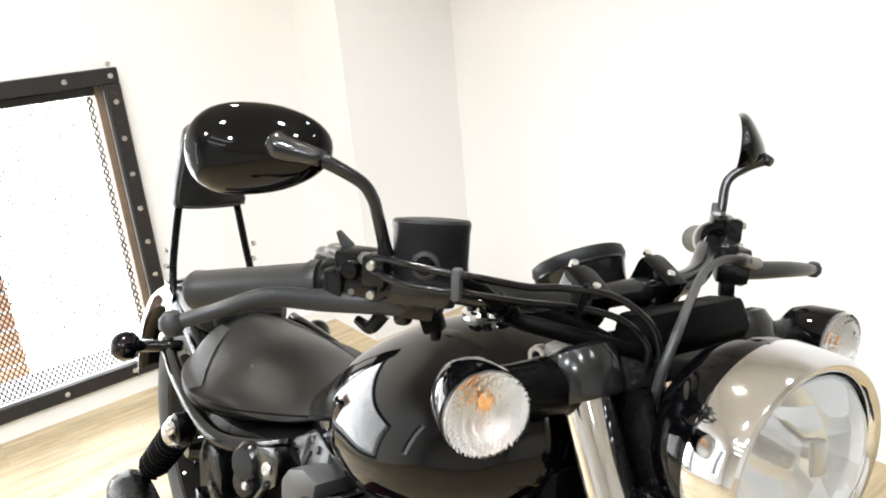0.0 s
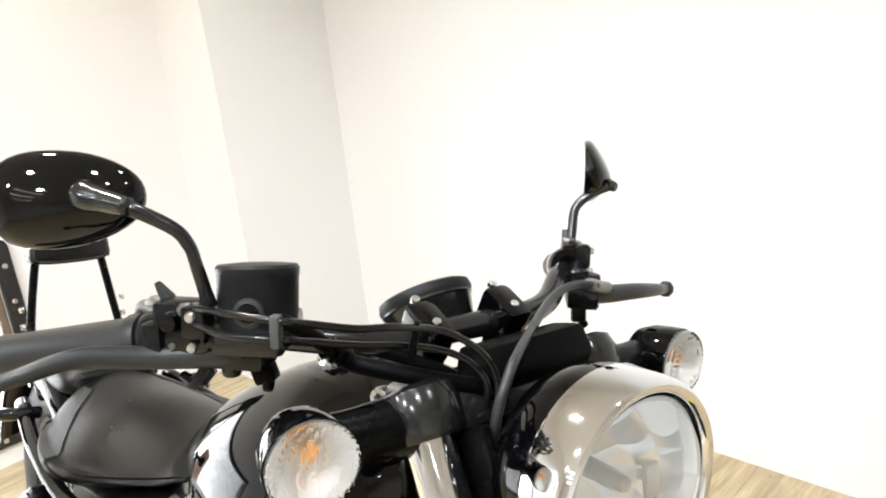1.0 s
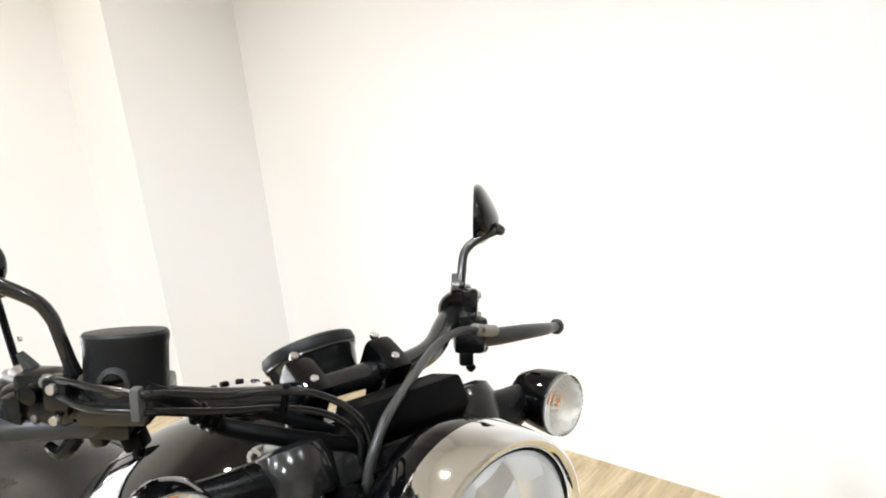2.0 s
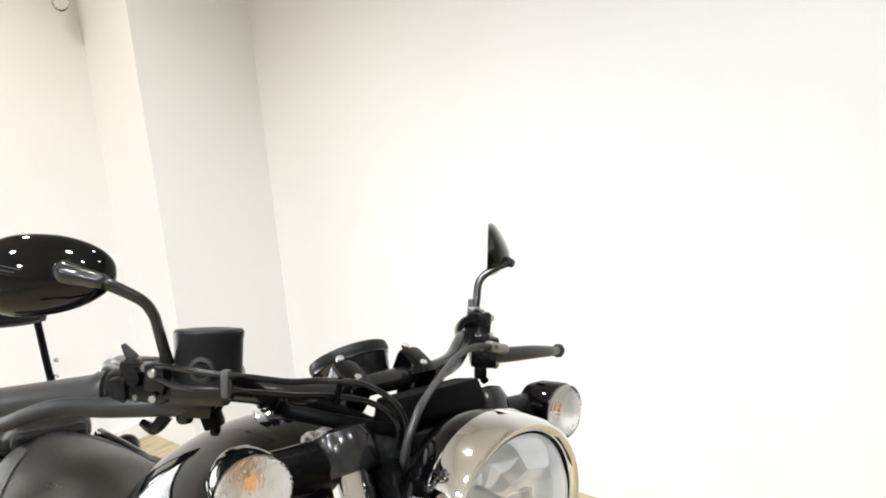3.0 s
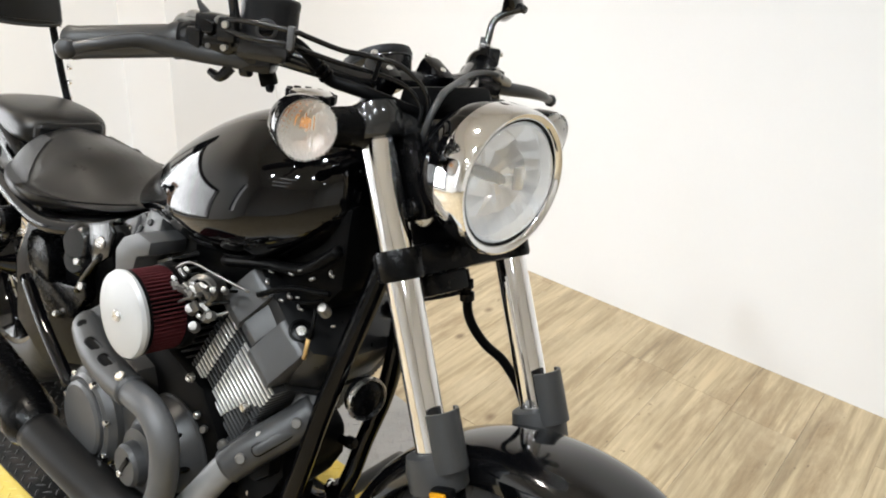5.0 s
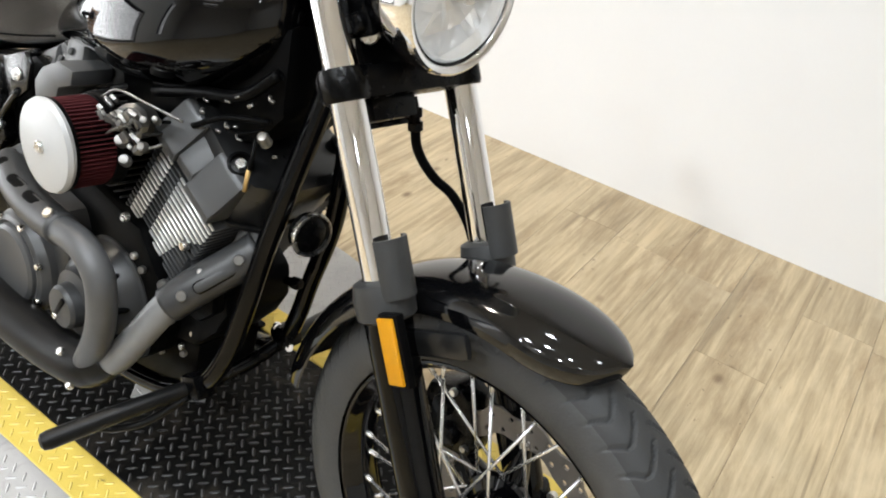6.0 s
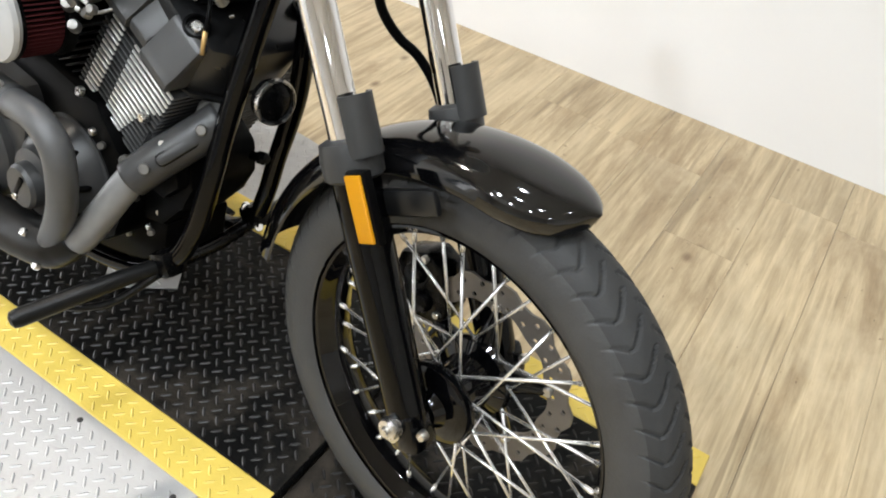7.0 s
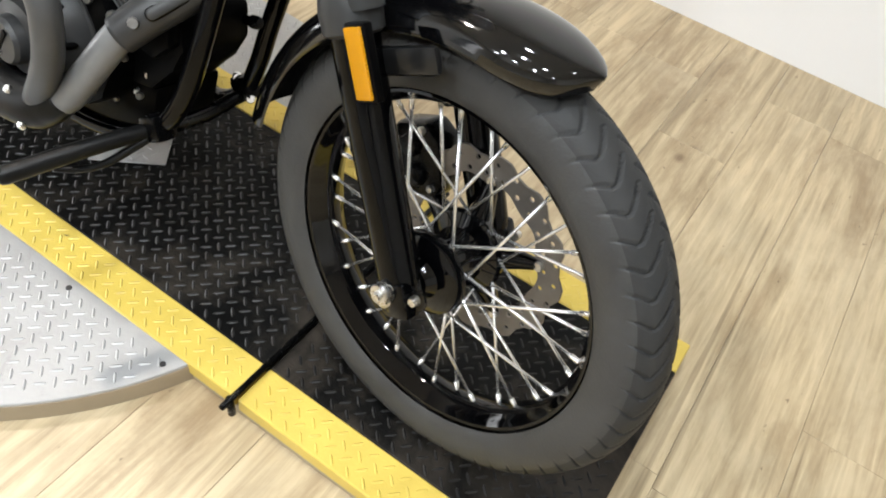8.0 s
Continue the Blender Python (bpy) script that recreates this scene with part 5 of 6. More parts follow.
seat = bpart("rider_seat", seat_shell(), LEATHER, None, "black vinyl solo seat with grey side panels", sharp=60)
for s in (-1, 1):
    bm = seat_shell()
    for at, outward in (((-1.13, 0, 0.60), (1.0, 0, 0.35)), ((-1.30, s * 0.13, 0.672), (0.42, 0, 1.0)), ((0, s * 0.06, 0), (0, -s, 0)), ((0, 0, 0.586), (0, 0, -1))):
        bmesh.ops.bisect_plane(bm, geom=bm.verts[:] + bm.edges[:] + bm.faces[:], plane_co=at, plane_no=outward, clear_outer=True)
    bm.normal_update()
    for v in bm.verts:
        v.co += v.normal * 0.0018
    bpart("side_panel", bm, LEATHER_SIDE, seat, "dark grey vinyl side panel", sharp=60)
    path = [(-0.95, 0.066, 0.667), (-1.01, 0.094, 0.650), (-1.09, 0.139, 0.634), (-1.14, 0.160, 0.628)]
    bpart("seam", add_tube(B(), [(x, s * hw, z) for x, hw, z in path], 0.0018, 8, 6), FLAT, seat)
bm = add_loft(B(), [(-1.375, 0.055, 0.690, 0.660), (-1.39, 0.085, 0.704, 0.648), (-1.43, 0.096, 0.714, 0.643), (-1.50, 0.098, 0.715, 0.640), (-1.57, 0.094, 0.710, 0.640), (-1.61, 0.080, 0.703, 0.643), (-1.625, 0.04, 0.688, 0.653)], 40, 6, 3.4, 0.45)
pillion = bpart("pillion_seat", bm, LEATHER, None, "black vinyl pillion pad", sharp=60)
bm = add_box(B(), (-1.382, 0, 0.676), (0.030, 0.146, 0.044), 0.014, segments=4)
bpart("pillion_front_panel", bm, SEMI, pillion, "glossy black front panel")

# backrest on its bar
def shaped_pad(outline, x0, x1, bevel):
    p = B()
    f = p.faces.new([p.verts.new((x0, y, z)) for y, z in outline])
    ext = bmesh.ops.extrude_face_region(p, geom=[f])
    bmesh.ops.translate(p, vec=(x1 - x0, 0, 0), verts=[v for v in ext["geom"] if isinstance(v, bmesh.types.BMVert)])
    bmesh.ops.recalc_face_normals(p, faces=p.faces[:])
    bmesh.ops.bevel(p, geom=p.edges[:], offset=bevel, segments=4, affect="EDGES", profile=0.5)
    return p


pad = [(y, z) for y, z, _ in [(p.x, p.y, 0) for p in curve_points([(-0.070, 0.862, 0), (0.0, 0.857, 0), (0.070, 0.862, 0), (0.079, 0.885, 0), (0.066, 0.96, 0), (0.054, 1.022, 0), (0.036, 1.042, 0), (0.0, 1.048, 0), (-0.036, 1.042, 0), (-0.054, 1.022, 0), (-0.066, 0.96, 0), (-0.079, 0.885, 0)], 3, True)]]
bm = shaped_pad(pad, -1.655, -1.610, 0.012)
bm.transform(Matrix.Translation((0, 0, 0)))
rest = bpart("backrest", bm, LEATHER, None, "black vinyl backrest pad on a tall bar", sharp=50)
bm = B()
for s in (-1, 1):
    add_tube(bm, [(-1.640, s * 0.052, 0.92), (-1.636, s * 0.066, 0.855), (-1.615, s * 0.086, 0.73), (-1.57, s * 0.094, 0.655), (-1.50, s * 0.100, 0.62)], 0.0085, 12, 6)
bar_bm = bm
bm = add_tube(B(), [(-1.612, y * 0.90, 0.952 + (z - 0.952) * 0.93) for y, z in pad] + [(-1.612, pad[0][0] * 0.90, 0.952 + (pad[0][1] - 0.952) * 0.93)], 0.0022, 8, smooth_path=False)
bpart("piping", bm, LEATHER_SIDE, rest)
bm = bar_bm
sissy = bpart("backrest_bar", bm, SATIN, None, "black steel backrest bar")
for s in (-1, 1):
    bpart("bar_bracket", add_box(B(), (-1.585, s * 0.103, 0.655), (0.035, 0.005, 0.07), 0.002, (0, 15, 0)), CHROME, sissy, "polished bracket")
    for q in (0.70, 0.735, 0.77):
        bpart("bar_bolt", add_bolt(B(), (-1.612 + (0.73 - q) * 0.1 - 0.003, s * 0.098, q), (0, s, 0), 0.006, 0.006), CHROME, sissy)

# rear mudguard, wheel, signals, shocks
RAX = Vector((-1.57, 0, 0.320))
bpart("rear_mudguard", mudguard(35, 172, 0.325, 0.385, 0.105, RAX), GLOSS, None, "gloss black rear mudguard", sharp=50)
bm = add_lathe(B(), [(0.205, -0.055), (0.215, -0.058), (0.205, -0.045), (0.19, 0), (0.205, 0.045), (0.215, 0.058), (0.205, 0.055), (0.185, 0.02), (0.182, 0), (0.185, -0.02), (0.205, -0.055)], RAX, (0, 1, 0), 64)
rear_wheel = bpart("rear_wheel", bm, GLOSS, None, "black spoked rear wheel", sharp=60)
tv, tf = tyre_mesh(0.322, 0.208, 0.076, 40, 0.004, 320, 26)
wheel_obj("tyre", tv, tf, RUBBER, rear_wheel, Matrix.Translation(RAX), "black rubber rear tyre")
bm = add_lathe(B(), [(0, -0.08), (0.03, -0.08), (0.05, -0.05), (0.04, 0), (0.06, 0.05), (0.03, 0.08), (0, 0.08)], RAX, (0, 1, 0), 32)
bpart("hub", bm, GLOSS, rear_wheel)
for k in range(24):
    side = -1 if k % 2 else 1
    lead = 1 if (k // 2) % 2 else -1
    a = 2 * math.pi * k / 24
    b = a + lead * radians(55)
    bm = add_tube(B(), [RAX + Vector((0.045 * math.cos(b), side * 0.045, 0.045 * math.sin(b))), RAX + Vector((0.186 * math.cos(a), 0, 0.186 * math.sin(a)))], 0.0022, 6)
    bpart("spoke", bm, STEEL, rear_wheel)
for s, low_ in ((-1, 0.0), (1, 0.06)):
    bm = B()
    add_tube(bm, [(-1.40, s * 0.13, 0.632 - low_), (-1.455 - low_, s * 0.205, 0.625 - low_)], [0.011, 0.013], 12)
    sig = bpart("rear_turn_signal", bm, GLOSS, None, "small round black rear turn signal")
    bm = add_lathe(B(), [(0, -0.03), (0.016, -0.027), (0.027, -0.014), (0.030, 0.0), (0.027, 0.014), (0.016, 0.027), (0, 0.03)], Vector((-1.462 - low_, s * 0.222, 0.624 - low_)), (1, 0, 0), 28)
    bpart("signal_body", bm, GLOSS, sig)
    # shock absorber
    top_, bot = Vector((-1.205, s * 0.185, 0.560)), Vector((-1.47, s * 0.185, 0.33))
    d = (bot - top_).normalized()
    bm = B()
    add_tube(bm, [top_, bot], 0.016, 14)
    add_lathe(bm, [(0, -0.018), (0.02, -0.018), (0.026, -0.010), (0.026, 0.012), (0.018, 0.016)], top_, (0, s, 0), 20)
    shock = bpart("shock_absorber", bm, SATIN, None, "black shock absorber with coil spring")
    coil = [top_ + d * (0.045 + 0.235 * k / 108) + (d.cross(Vector((0, 1, 0))).normalized() * math.cos(2 * math.pi * k / 12) + Vector((0, 1, 0)) * math.sin(2 * math.pi * k / 12)) * 0.027 for k in range(109)]
    bpart("coil_spring", add_tube(B(), coil, 0.005, 6, smooth_path=False), FLAT, shock)
    bm = add_lathe(B(), [(0.010, -0.012), (0.026, -0.012), (0.030, -0.006), (0.030, 0.006), (0.026, 0.012), (0.010, 0.012)], top_ + d * 0.03, d, 24)
    bpart("spring_collar", bm, STEEL, shock, "bright collar")
    bm = add_bolt(B(), top_ + Vector((0, s * 0.016, 0)), (0, s, 0), 0.014, 0.012)
    bpart("shock_nut", bm, CHROME, shock)
    # rear subframe rail
    bm = add_tube(B(), [(-0.82, s * 0.085, 0.665), (-0.95, s * 0.12, 0.625), (-1.10, s * 0.165, 0.590), (-1.30, s * 0.165, 0.610), (-1.48, s * 0.14, 0.625)], 0.014, 14, 6)
    bpart("frame_rail", bm, GLOSS, None, "gloss black frame rail")

# frame: backbone, cradle
bm = B()
add_tube(bm, [(-0.36, 0, 0.88), (-0.60, 0, 0.80), (-0.90, 0, 0.66), (-1.05, 0, 0.55)], 0.03, 16)
add_tube(bm, [(-0.335, 0, 0.80), (-0.42, 0, 0.98)], 0.036, 18)
frame_ob = bpart("frame", bm, SATIN, None, "black steel frame")
DOWN = {-1: [(-0.372, -0.025, 0.80), (-0.380, -0.035, 0.73), (-0.390, -0.050, 0.65), (-0.402, -0.066, 0.55), (-0.407, -0.082, 0.46), (-0.418, -0.097, 0.37), (-0.450, -0.108, 0.305), (-0.53, -0.117, 0.250), (-0.70, -0.125, 0.222), (-1.02, -0.13, 0.25)],
        1: [(-0.372, 0.025, 0.80), (-0.380, 0.035, 0.73), (-0.390, 0.050, 0.65), (-0.405, 0.064, 0.55), (-0.434, 0.070, 0.437), (-0.452, 0.073, 0.356), (-0.486, 0.082, 0.285), (-0.56, 0.095, 0.232), (-0.70, 0.11, 0.215), (-1.02, 0.12, 0.25)]}
for s in (-1, 1):
    bpart("down_tube", add_tube(B(), DOWN[s], 0.0150, 16, 8), DIM_GLOSS, frame_ob, "gloss black cradle tube")
bm = B()
add_tube(bm, [(-0.455, -0.11, 0.295), (-0.48, 0.0, 0.27), (-0.478, 0.08, 0.29)], 0.012, 12)
for s in (-1, 1):
    add_box(bm, (-0.452 - (0.024 if s > 0 else 0), -0.112 if s < 0 else 0.080, 0.302), (0.042, 0.040, 0.042), 0.012, (0, -30, 0))
bpart("cradle_clamp", bm, SATIN, frame_ob)
for p in ((-0.456, 0.07, 0.293), (-0.490, 0.07, 0.315)):
    bpart("clamp_bolt", add_bolt(B(), p, (0.75, -0.6, 0.3), 0.008, 0.006), CHROME, frame_ob)

# foot controls on the right
bm = add_tube(B(), [(-0.452, -0.095, 0.300), (-0.476, -0.19, 0.286), (-0.513, -0.306, 0.256)], [0.0115, 0.0130, 0.0138], 16, 6)
add_lathe(bm, [(0.0138, 0), (0.012, 0.008), (0.006, 0.0115), (0, 0.012)], Vector((-0.513, -0.306, 0.256)), Vector((-0.30, -0.92, -0.24)), 16)
bpart("foot_peg", bm, PEG, None, "long black rod foot peg")
bm = add_tube(B(), [(-0.478, 0.08, 0.290), (-0.50, 0.18, 0.275), (-0.535, 0.30, 0.246)], [0.013, 0.0150, 0.0155], 16, 6)
bpart("foot_peg", bm, PEG, None, "long black rod foot peg")
bm = add_tube(B(), [(-0.452, -0.13, 0.288), (-0.475, -0.18, 0.250), (-0.498, -0.212, 0.236), (-0.520, -0.232, 0.232)], [0.007, 0.006, 0.0055, 0.0055], 12, 6)
bpart("brake_pedal", bm, PEG, None, "curved black brake pedal")

# engine
bm = B()
add_prism(bm, [(-0.560, 0.29), (-0.60, 0.255), (-0.90, 0.24), (-1.00, 0.30), (-1.02, 0.42), (-0.90, 0.50), (-0.80, 0.53), (-0.60, 0.50), (-0.545, 0.44), (-0.540, 0.34)], -0.130, 0.085, 0.016)
engine = bpart("engine", bm, FLAT, None, "dark air-cooled v-twin engine")
bm = add_prism(B(), [(-0.448, 0.470), (-0.442, 0.420), (-0.462, 0.378), (-0.505, 0.325), (-0.60, 0.30), (-0.62, 0.48), (-0.50, 0.505)], -0.085, 0.040, 0.014)
front_bm = bm
bm = add_prism(B(), [(-0.50, 0.33), (-0.508, 0.245), (-0.58, 0.182), (-0.85, 0.170), (-0.92, 0.25), (-0.60, 0.31)], -0.078, 0.045, 0.012)
bpart("sump", bm, FLAT, engine, "black sump under the engine")
bm = front_bm
case_front = bpart("front_engine_case", bm, FLAT, engine, "black front of the crankcase")
bm = add_prism(B(), [(-0.452, 0.462), (-0.448, 0.428), (-0.480, 0.395), (-0.53, 0.40), (-0.53, 0.47)], -0.105, -0.080, 0.008)
bpart("case_boss", bm, FLAT, case_front)
bm = add_tube(B(), [(-0.446, 0.028, 0.447), (-0.428, 0.028, 0.452)], 0.0070, 12)
add_lathe(bm, [(0, 0.010), (0.008, 0.009), (0.010, 0.004), (0.010, -0.006), (0, -0.007)], Vector((-0.424, 0.028, 0.453)), (1, 0, 0.25), 16)
bpart("pressure_sensor", bm, SATIN, case_front, "black sensor knob")
for p, r_ in (((-0.509, -0.1, 0.319), 0.0055), ((-0.536, -0.125, 0.437), 0.009), ((-0.52, -0.118, 0.380), 0.005), ((-0.575, -0.135, 0.445), 0.006), ((-0.556, -0.132, 0.36), 0.006), ((-0.575, -0.132, 0.30), 0.006)):
    bpart("engine_bolt", add_bolt(B(), p, (0.5, -0.8, 0.3), r_, 0.006), DULL, engine)


def cylinder(foot, tilt, name):
    """Finned barrel and head about an axis that leans by tilt degrees."""
    m = Matrix.Translation(foot) @ Matrix.Rotation(radians(tilt), 4, "Y")
    bm = B()
    add_box(bm, (0.012, 0, 0.10), (0.125, 0.196, 0.22), 0.03)
    bm.transform(m)
    barrel = bpart(name, bm, FLAT, engine, "black barrel with machined cooling fins")
    for k in range(20):
        z = 0.014 + k * 0.0099
        reach = float(np.interp(z, [0.02, 0.12, 0.205], [0.084, 0.090, 0.094]))
        bm = B()
        add_box(bm, ((reach - 0.062) / 2, 0, z), (reach + 0.062, 0.226, 0.0036), 0.0014, segments=1)
        bm.transform(m)
        bpart("fin", bm, COVER, barrel)
        if name == "rear_cylinder" and k % 3 != 1:
            continue
        bright = float(np.interp(z, [0.02, 0.07, 0.13, 0.165, 0.205], [0.034, 0.044, 0.062, 0.090, 0.092]))
        for sy in (-1, 1):
            for xa, xb in ((-0.048, -0.021), (0.003, bright)):
                bm = add_box(B(), ((xa + xb) / 2, sy * 0.1135, z), (xb - xa, 0.0036, 0.0040), 0.0008, segments=1)
                bm.transform(m)
                bpart("fin_edge", bm, FIN_EDGE, barrel, "bright machined fin edge")
    # rounded head cover, drawn upwards from its plan
    half = [(-0.088, 0.060), (-0.060, 0.096), (0.055, 0.104), (0.090, 0.088), (0.112, 0.048)]
    plan = [(x, -y) for x, y in half] + [(x, y) for x, y in half[::-1]]
    bm = B()
    add_prism(bm, plan, 0.0, 0.088, 0.016)
    bm.transform(Matrix(((1, 0, 0, 0), (0, 0, 1, 0), (0, 1, 0, 0.204), (0, 0, 0, 1))))
    bmesh.ops.recalc_face_normals(bm, faces=bm.faces[:])
    bm.transform(m)
    head = bpart("cylinder_head", bm, HEAD, engine, "dark satin cylinder head cover", sharp=25)
    bm = B()
    add_prism(bm, [(x * 1.02, y * 1.02) for x, y in plan], 0.0, 0.008, 0.003)
    bm.transform(m @ Matrix(((1, 0, 0, 0), (0, 0, 1, 0), (0, 1, 0, 0.200), (0, 0, 0, 1))))
    bmesh.ops.recalc_face_normals(bm, faces=bm.faces[:])
    bpart("head_flange", bm, HEAD, head)
    for s in (-1, 1):
        for x0, x1, z0, z1, out in ((-0.066, -0.013, 0.218, 0.288, 0.128), (-0.012, 0.0255, 0.222, 0.280, 0.124), (0.026, 0.086, 0.212, 0.289, 0.131)):
            bm = B()
            add_prism(bm, [(s * (out - 0.040), z0), (s * (out - 0.002), z0), (s * out, z0 + 0.016), (s * (out - 0.004), z0 + 0.022), (s * (out - 0.026), z1 - 0.004), (s * (out - 0.032), z1), (s * (out - 0.040), z1)], x0, x1, 0.0045)
            bm.transform(m @ Matrix(((0, 1, 0, 0), (1, 0, 0, 0), (0, 0, 1, 0), (0, 0, 0, 1))))
            bmesh.ops.recalc_face_normals(bm, faces=bm.faces[:])
            bpart("head_cover_block", bm, BLOCK, head, "grey cast head block", sharp=20)
        bm = B()
        add_lathe(bm, [(0.015, 0.0), (0.0175, 0.004), (0.0135, 0.006), (0.011, -0.004)], Vector((0.052, s * 0.088, 0.290)), (0.15, s * 0.4, 0.9), 20)
        bm.transform(m)
        bpart("plug_recess", bm, FLAT, head)
        bm = add_bolt(B(), Vector((0.052, s * 0.088, 0.290)), (0.15, s * 0.4, 0.9), 0.0085, 0.006)
        bm.transform(m)
        bpart("head_bolt", bm, STEEL, head)
        # bolt on the fins and plug wires at the barrel's foot
        bm = add_bolt(B(), Vector((0.070, s * 0.116, 0.135)), (0.0, s, 0.0), 0.0075, 0.008)
        bm.transform(m)
        bpart("barrel_bolt", bm, STEEL, barrel)


cylinder(Vector((-0.632, 0, 0.434)), 29, "front_cylinder")
cylinder(Vector((-0.725, 0, 0.434)), -29, "rear_cylinder")
# right crank cover
CC = Vector((-0.650, -0.130, 0.362))
bm = add_lathe(B(), [(0, 0.090), (0.030, 0.088), (0.034, 0.082), (0.036, 0.068), (0.052, 0.064), (0.056, 0.052), (0.066, 0.046), (0.076, 0.030), (0.084, 0.010), (0.088, 0.0), (0.088, -0.02)], CC, (0, -1, 0), 48)
cover = bpart("crank_cover", bm, COVER, engine, "grey round crank cover", sharp=25)
bm = add_lathe(B(), [(0.0875, 0.006), (0.091, 0.003), (0.091, -0.006), (0.0875, -0.008)], CC, (0, -1, 0), 48)
bpart("cover_flange", bm, COVER, cover)
# raised black ovals stand in for the shade of recessed slots
for k in range(9):
    w = 2 * math.pi * (k + 0.35) / 9
    bm = add_tube(B(), [CC + Vector((0.0655 * math.cos(w), -0.0455, 0.0655 * math.sin(w))), CC + Vector((0.070 * math.cos(w), -0.040, 0.070 * math.sin(w))), CC + Vector((0.0765 * math.cos(w), -0.029, 0.0765 * math.sin(w))), CC + Vector((0.079 * math.cos(w), -0.0235, 0.079 * math.sin(w)))], [0.0020, 0.0048, 0.0048, 0.0020], 12)
    bpart("cover_slot_shade", bm, FLAT, cover, "dark oval in place of a slot's shade")
bpart("cap_bolt", add_bolt(B(), CC + Vector((-0.006, -0.090, -0.016)), (0, -1, 0), 0.0055, 0.004), STEEL, cover)
for p in ((-0.623, -0.229, 0.303), (-0.592, -0.232, 0.262)):
    bpart("engine_bolt", add_bolt(B(), p, (-0.1, -0.75, 0.65), 0.0065, 0.006), STEEL, engine)
for p, d_, r_ in (((-0.634, -0.127, 0.501), (0, -1, 0.3), 0.0075), ((-0.541, -0.078, 0.303), (0, -1, 0), 0.006), ((-0.590, -0.079, 0.262), (0, -1, 0), 0.005), ((-0.600, -0.131, 0.455), (0, -1, 0), 0.006), ((-0.515, -0.079, 0.345), (0.3, -1, 0), 0.006)):
    bpart("engine_bolt", add_bolt(B(), p, d_, r_, 0.006), STEEL, engine)
bm = add_tube(B(), [(-0.500, -0.100, 0.490), (-0.482, -0.112, 0.492), (-0.462, -0.122, 0.500)], [0.009, 0.007, 0.006], 12)
add_box(bm, (-0.498, -0.104, 0.482), (0.026, 0.020, 0.020), 0.004, (0, 20, 30))
sensor_ = bpart("temperature_sensor", bm, CAST, engine, "small dark sensor with a bright tip")
bpart("sensor_tip", add_lathe(B(), [(0, 0.010), (0.005, 0.009), (0.0065, 0.003), (0.0065, -0.004)], (-0.460, -0.123, 0.501), (0.75, -0.5, 0.4), 12), STEEL, sensor_)
# black bar drawn for the shade in the cap's slit
bpart("cap_slot_shade", add_box(B(), CC + Vector((0, -0.0895, 0)), (0.008, 0.004, 0.05), 0.0015, (0, 30, 0)), FLAT, cover)
CL = Vector((-0.840, -0.150, 0.330))
bm = add_lathe(B(), [(0, 0.052), (0.060, 0.050), (0.066, 0.046), (0.067, 0.040), (0.073, 0.042), (0.080, 0.038), (0.088, 0.026), (0.092, 0.0), (0.093, -0.02)], CL, (0, -1, 0), 48)
clutch = bpart("clutch_cover", bm, BLOCK, engine, "grey round clutch cover with a ring groove", sharp=20)
bm = add_prism(B(), [(-0.755, 0.300), (-0.735, 0.345), (-0.715, 0.430), (-0.735, 0.470), (-0.83, 0.480), (-0.90, 0.465), (-0.86, 0.30)], -0.165, -0.10, 0.012)
bpart("side_case", bm, COVER, engine, "dark grey case between the covers")
for k in range(7):
    w = 2 * math.pi * k / 7 + 0.4
    bpart("engine_bolt", add_bolt(B(), CL + Vector((0.078 * math.cos(w), -0.038, 0.078 * math.sin(w))), (0, -1, 0), 0.0065, 0.006), CHROME, engine)

# air filter
FC = Vector((-0.652, -0.232, 0.624))
bm = add_lathe(B(), [(0, 0.010), (0.054, 0.009), (0.0615, 0.006), (0.064, 0.0), (0.0625, -0.005), (0.056, -0.006)], FC, (0, -1, 0), 56)
filt = bpart("air_filter", bm, WHITE, None, "round red pleated air filter with a white cover")
bm = B()
nple = 60
for k in range(nple):
    a0_, a1_ = 2 * math.pi * k / nple, 2 * math.pi * (k + 0.5) / nple
    for y0_, y1_ in ((FC.y + 0.006, FC.y + 0.066),):
        p = [(0.061, a0_), (0.0612, a0_ + 0.35 * (a1_ - a0_)), (0.0500, a0_ + 0.8 * (a1_ - a0_)), (0.0500, a0_ + 1.55 * (a1_ - a0_)), (0.061, 2 * math.pi * (k + 1) / nple)]
        vs_ = [[bm.verts.new((FC.x + r * math.cos(w), yy, FC.z + r * math.sin(w))) for r, w in p] for yy in (y0_, y1_)]
        for j in range(4):
            bm.faces.new((vs_[0][j], vs_[0][j + 1], vs_[1][j + 1], vs_[1][j]))
bmesh.ops.remove_doubles(bm, verts=bm.verts[:], dist=0.0002)
bmesh.ops.recalc_face_normals(bm, faces=bm.faces[:])
# black sleeve among the pleats puts shade into their gaps
bpart("pleat_gap_shade", add_lathe(B(), [(0.0545, -0.006), (0.0545, -0.066)], FC, (0, -1, 0), 40), FLAT, filt)
for h in (-0.0075, -0.0635):
    bpart("filter_band", add_lathe(B(), [(0.0605, h + 0.003), (0.0628, h + 0.0025), (0.0628, h - 0.0025), (0.0605, h - 0.003)], FC, (0, -1, 0), 48), FLAT, filt, "black rubber band")
bpart("pleats", bm, RED, filt, "red gauze pleats", smooth=False)
bm = add_lathe(B(), [(0.03, -0.065), (0.063, -0.065), (0.065, -0.070), (0.065, -0.078), (0.03, -0.082)], FC, (0, -1, 0), 48)
bpart("backplate", bm, FLAT, filt)
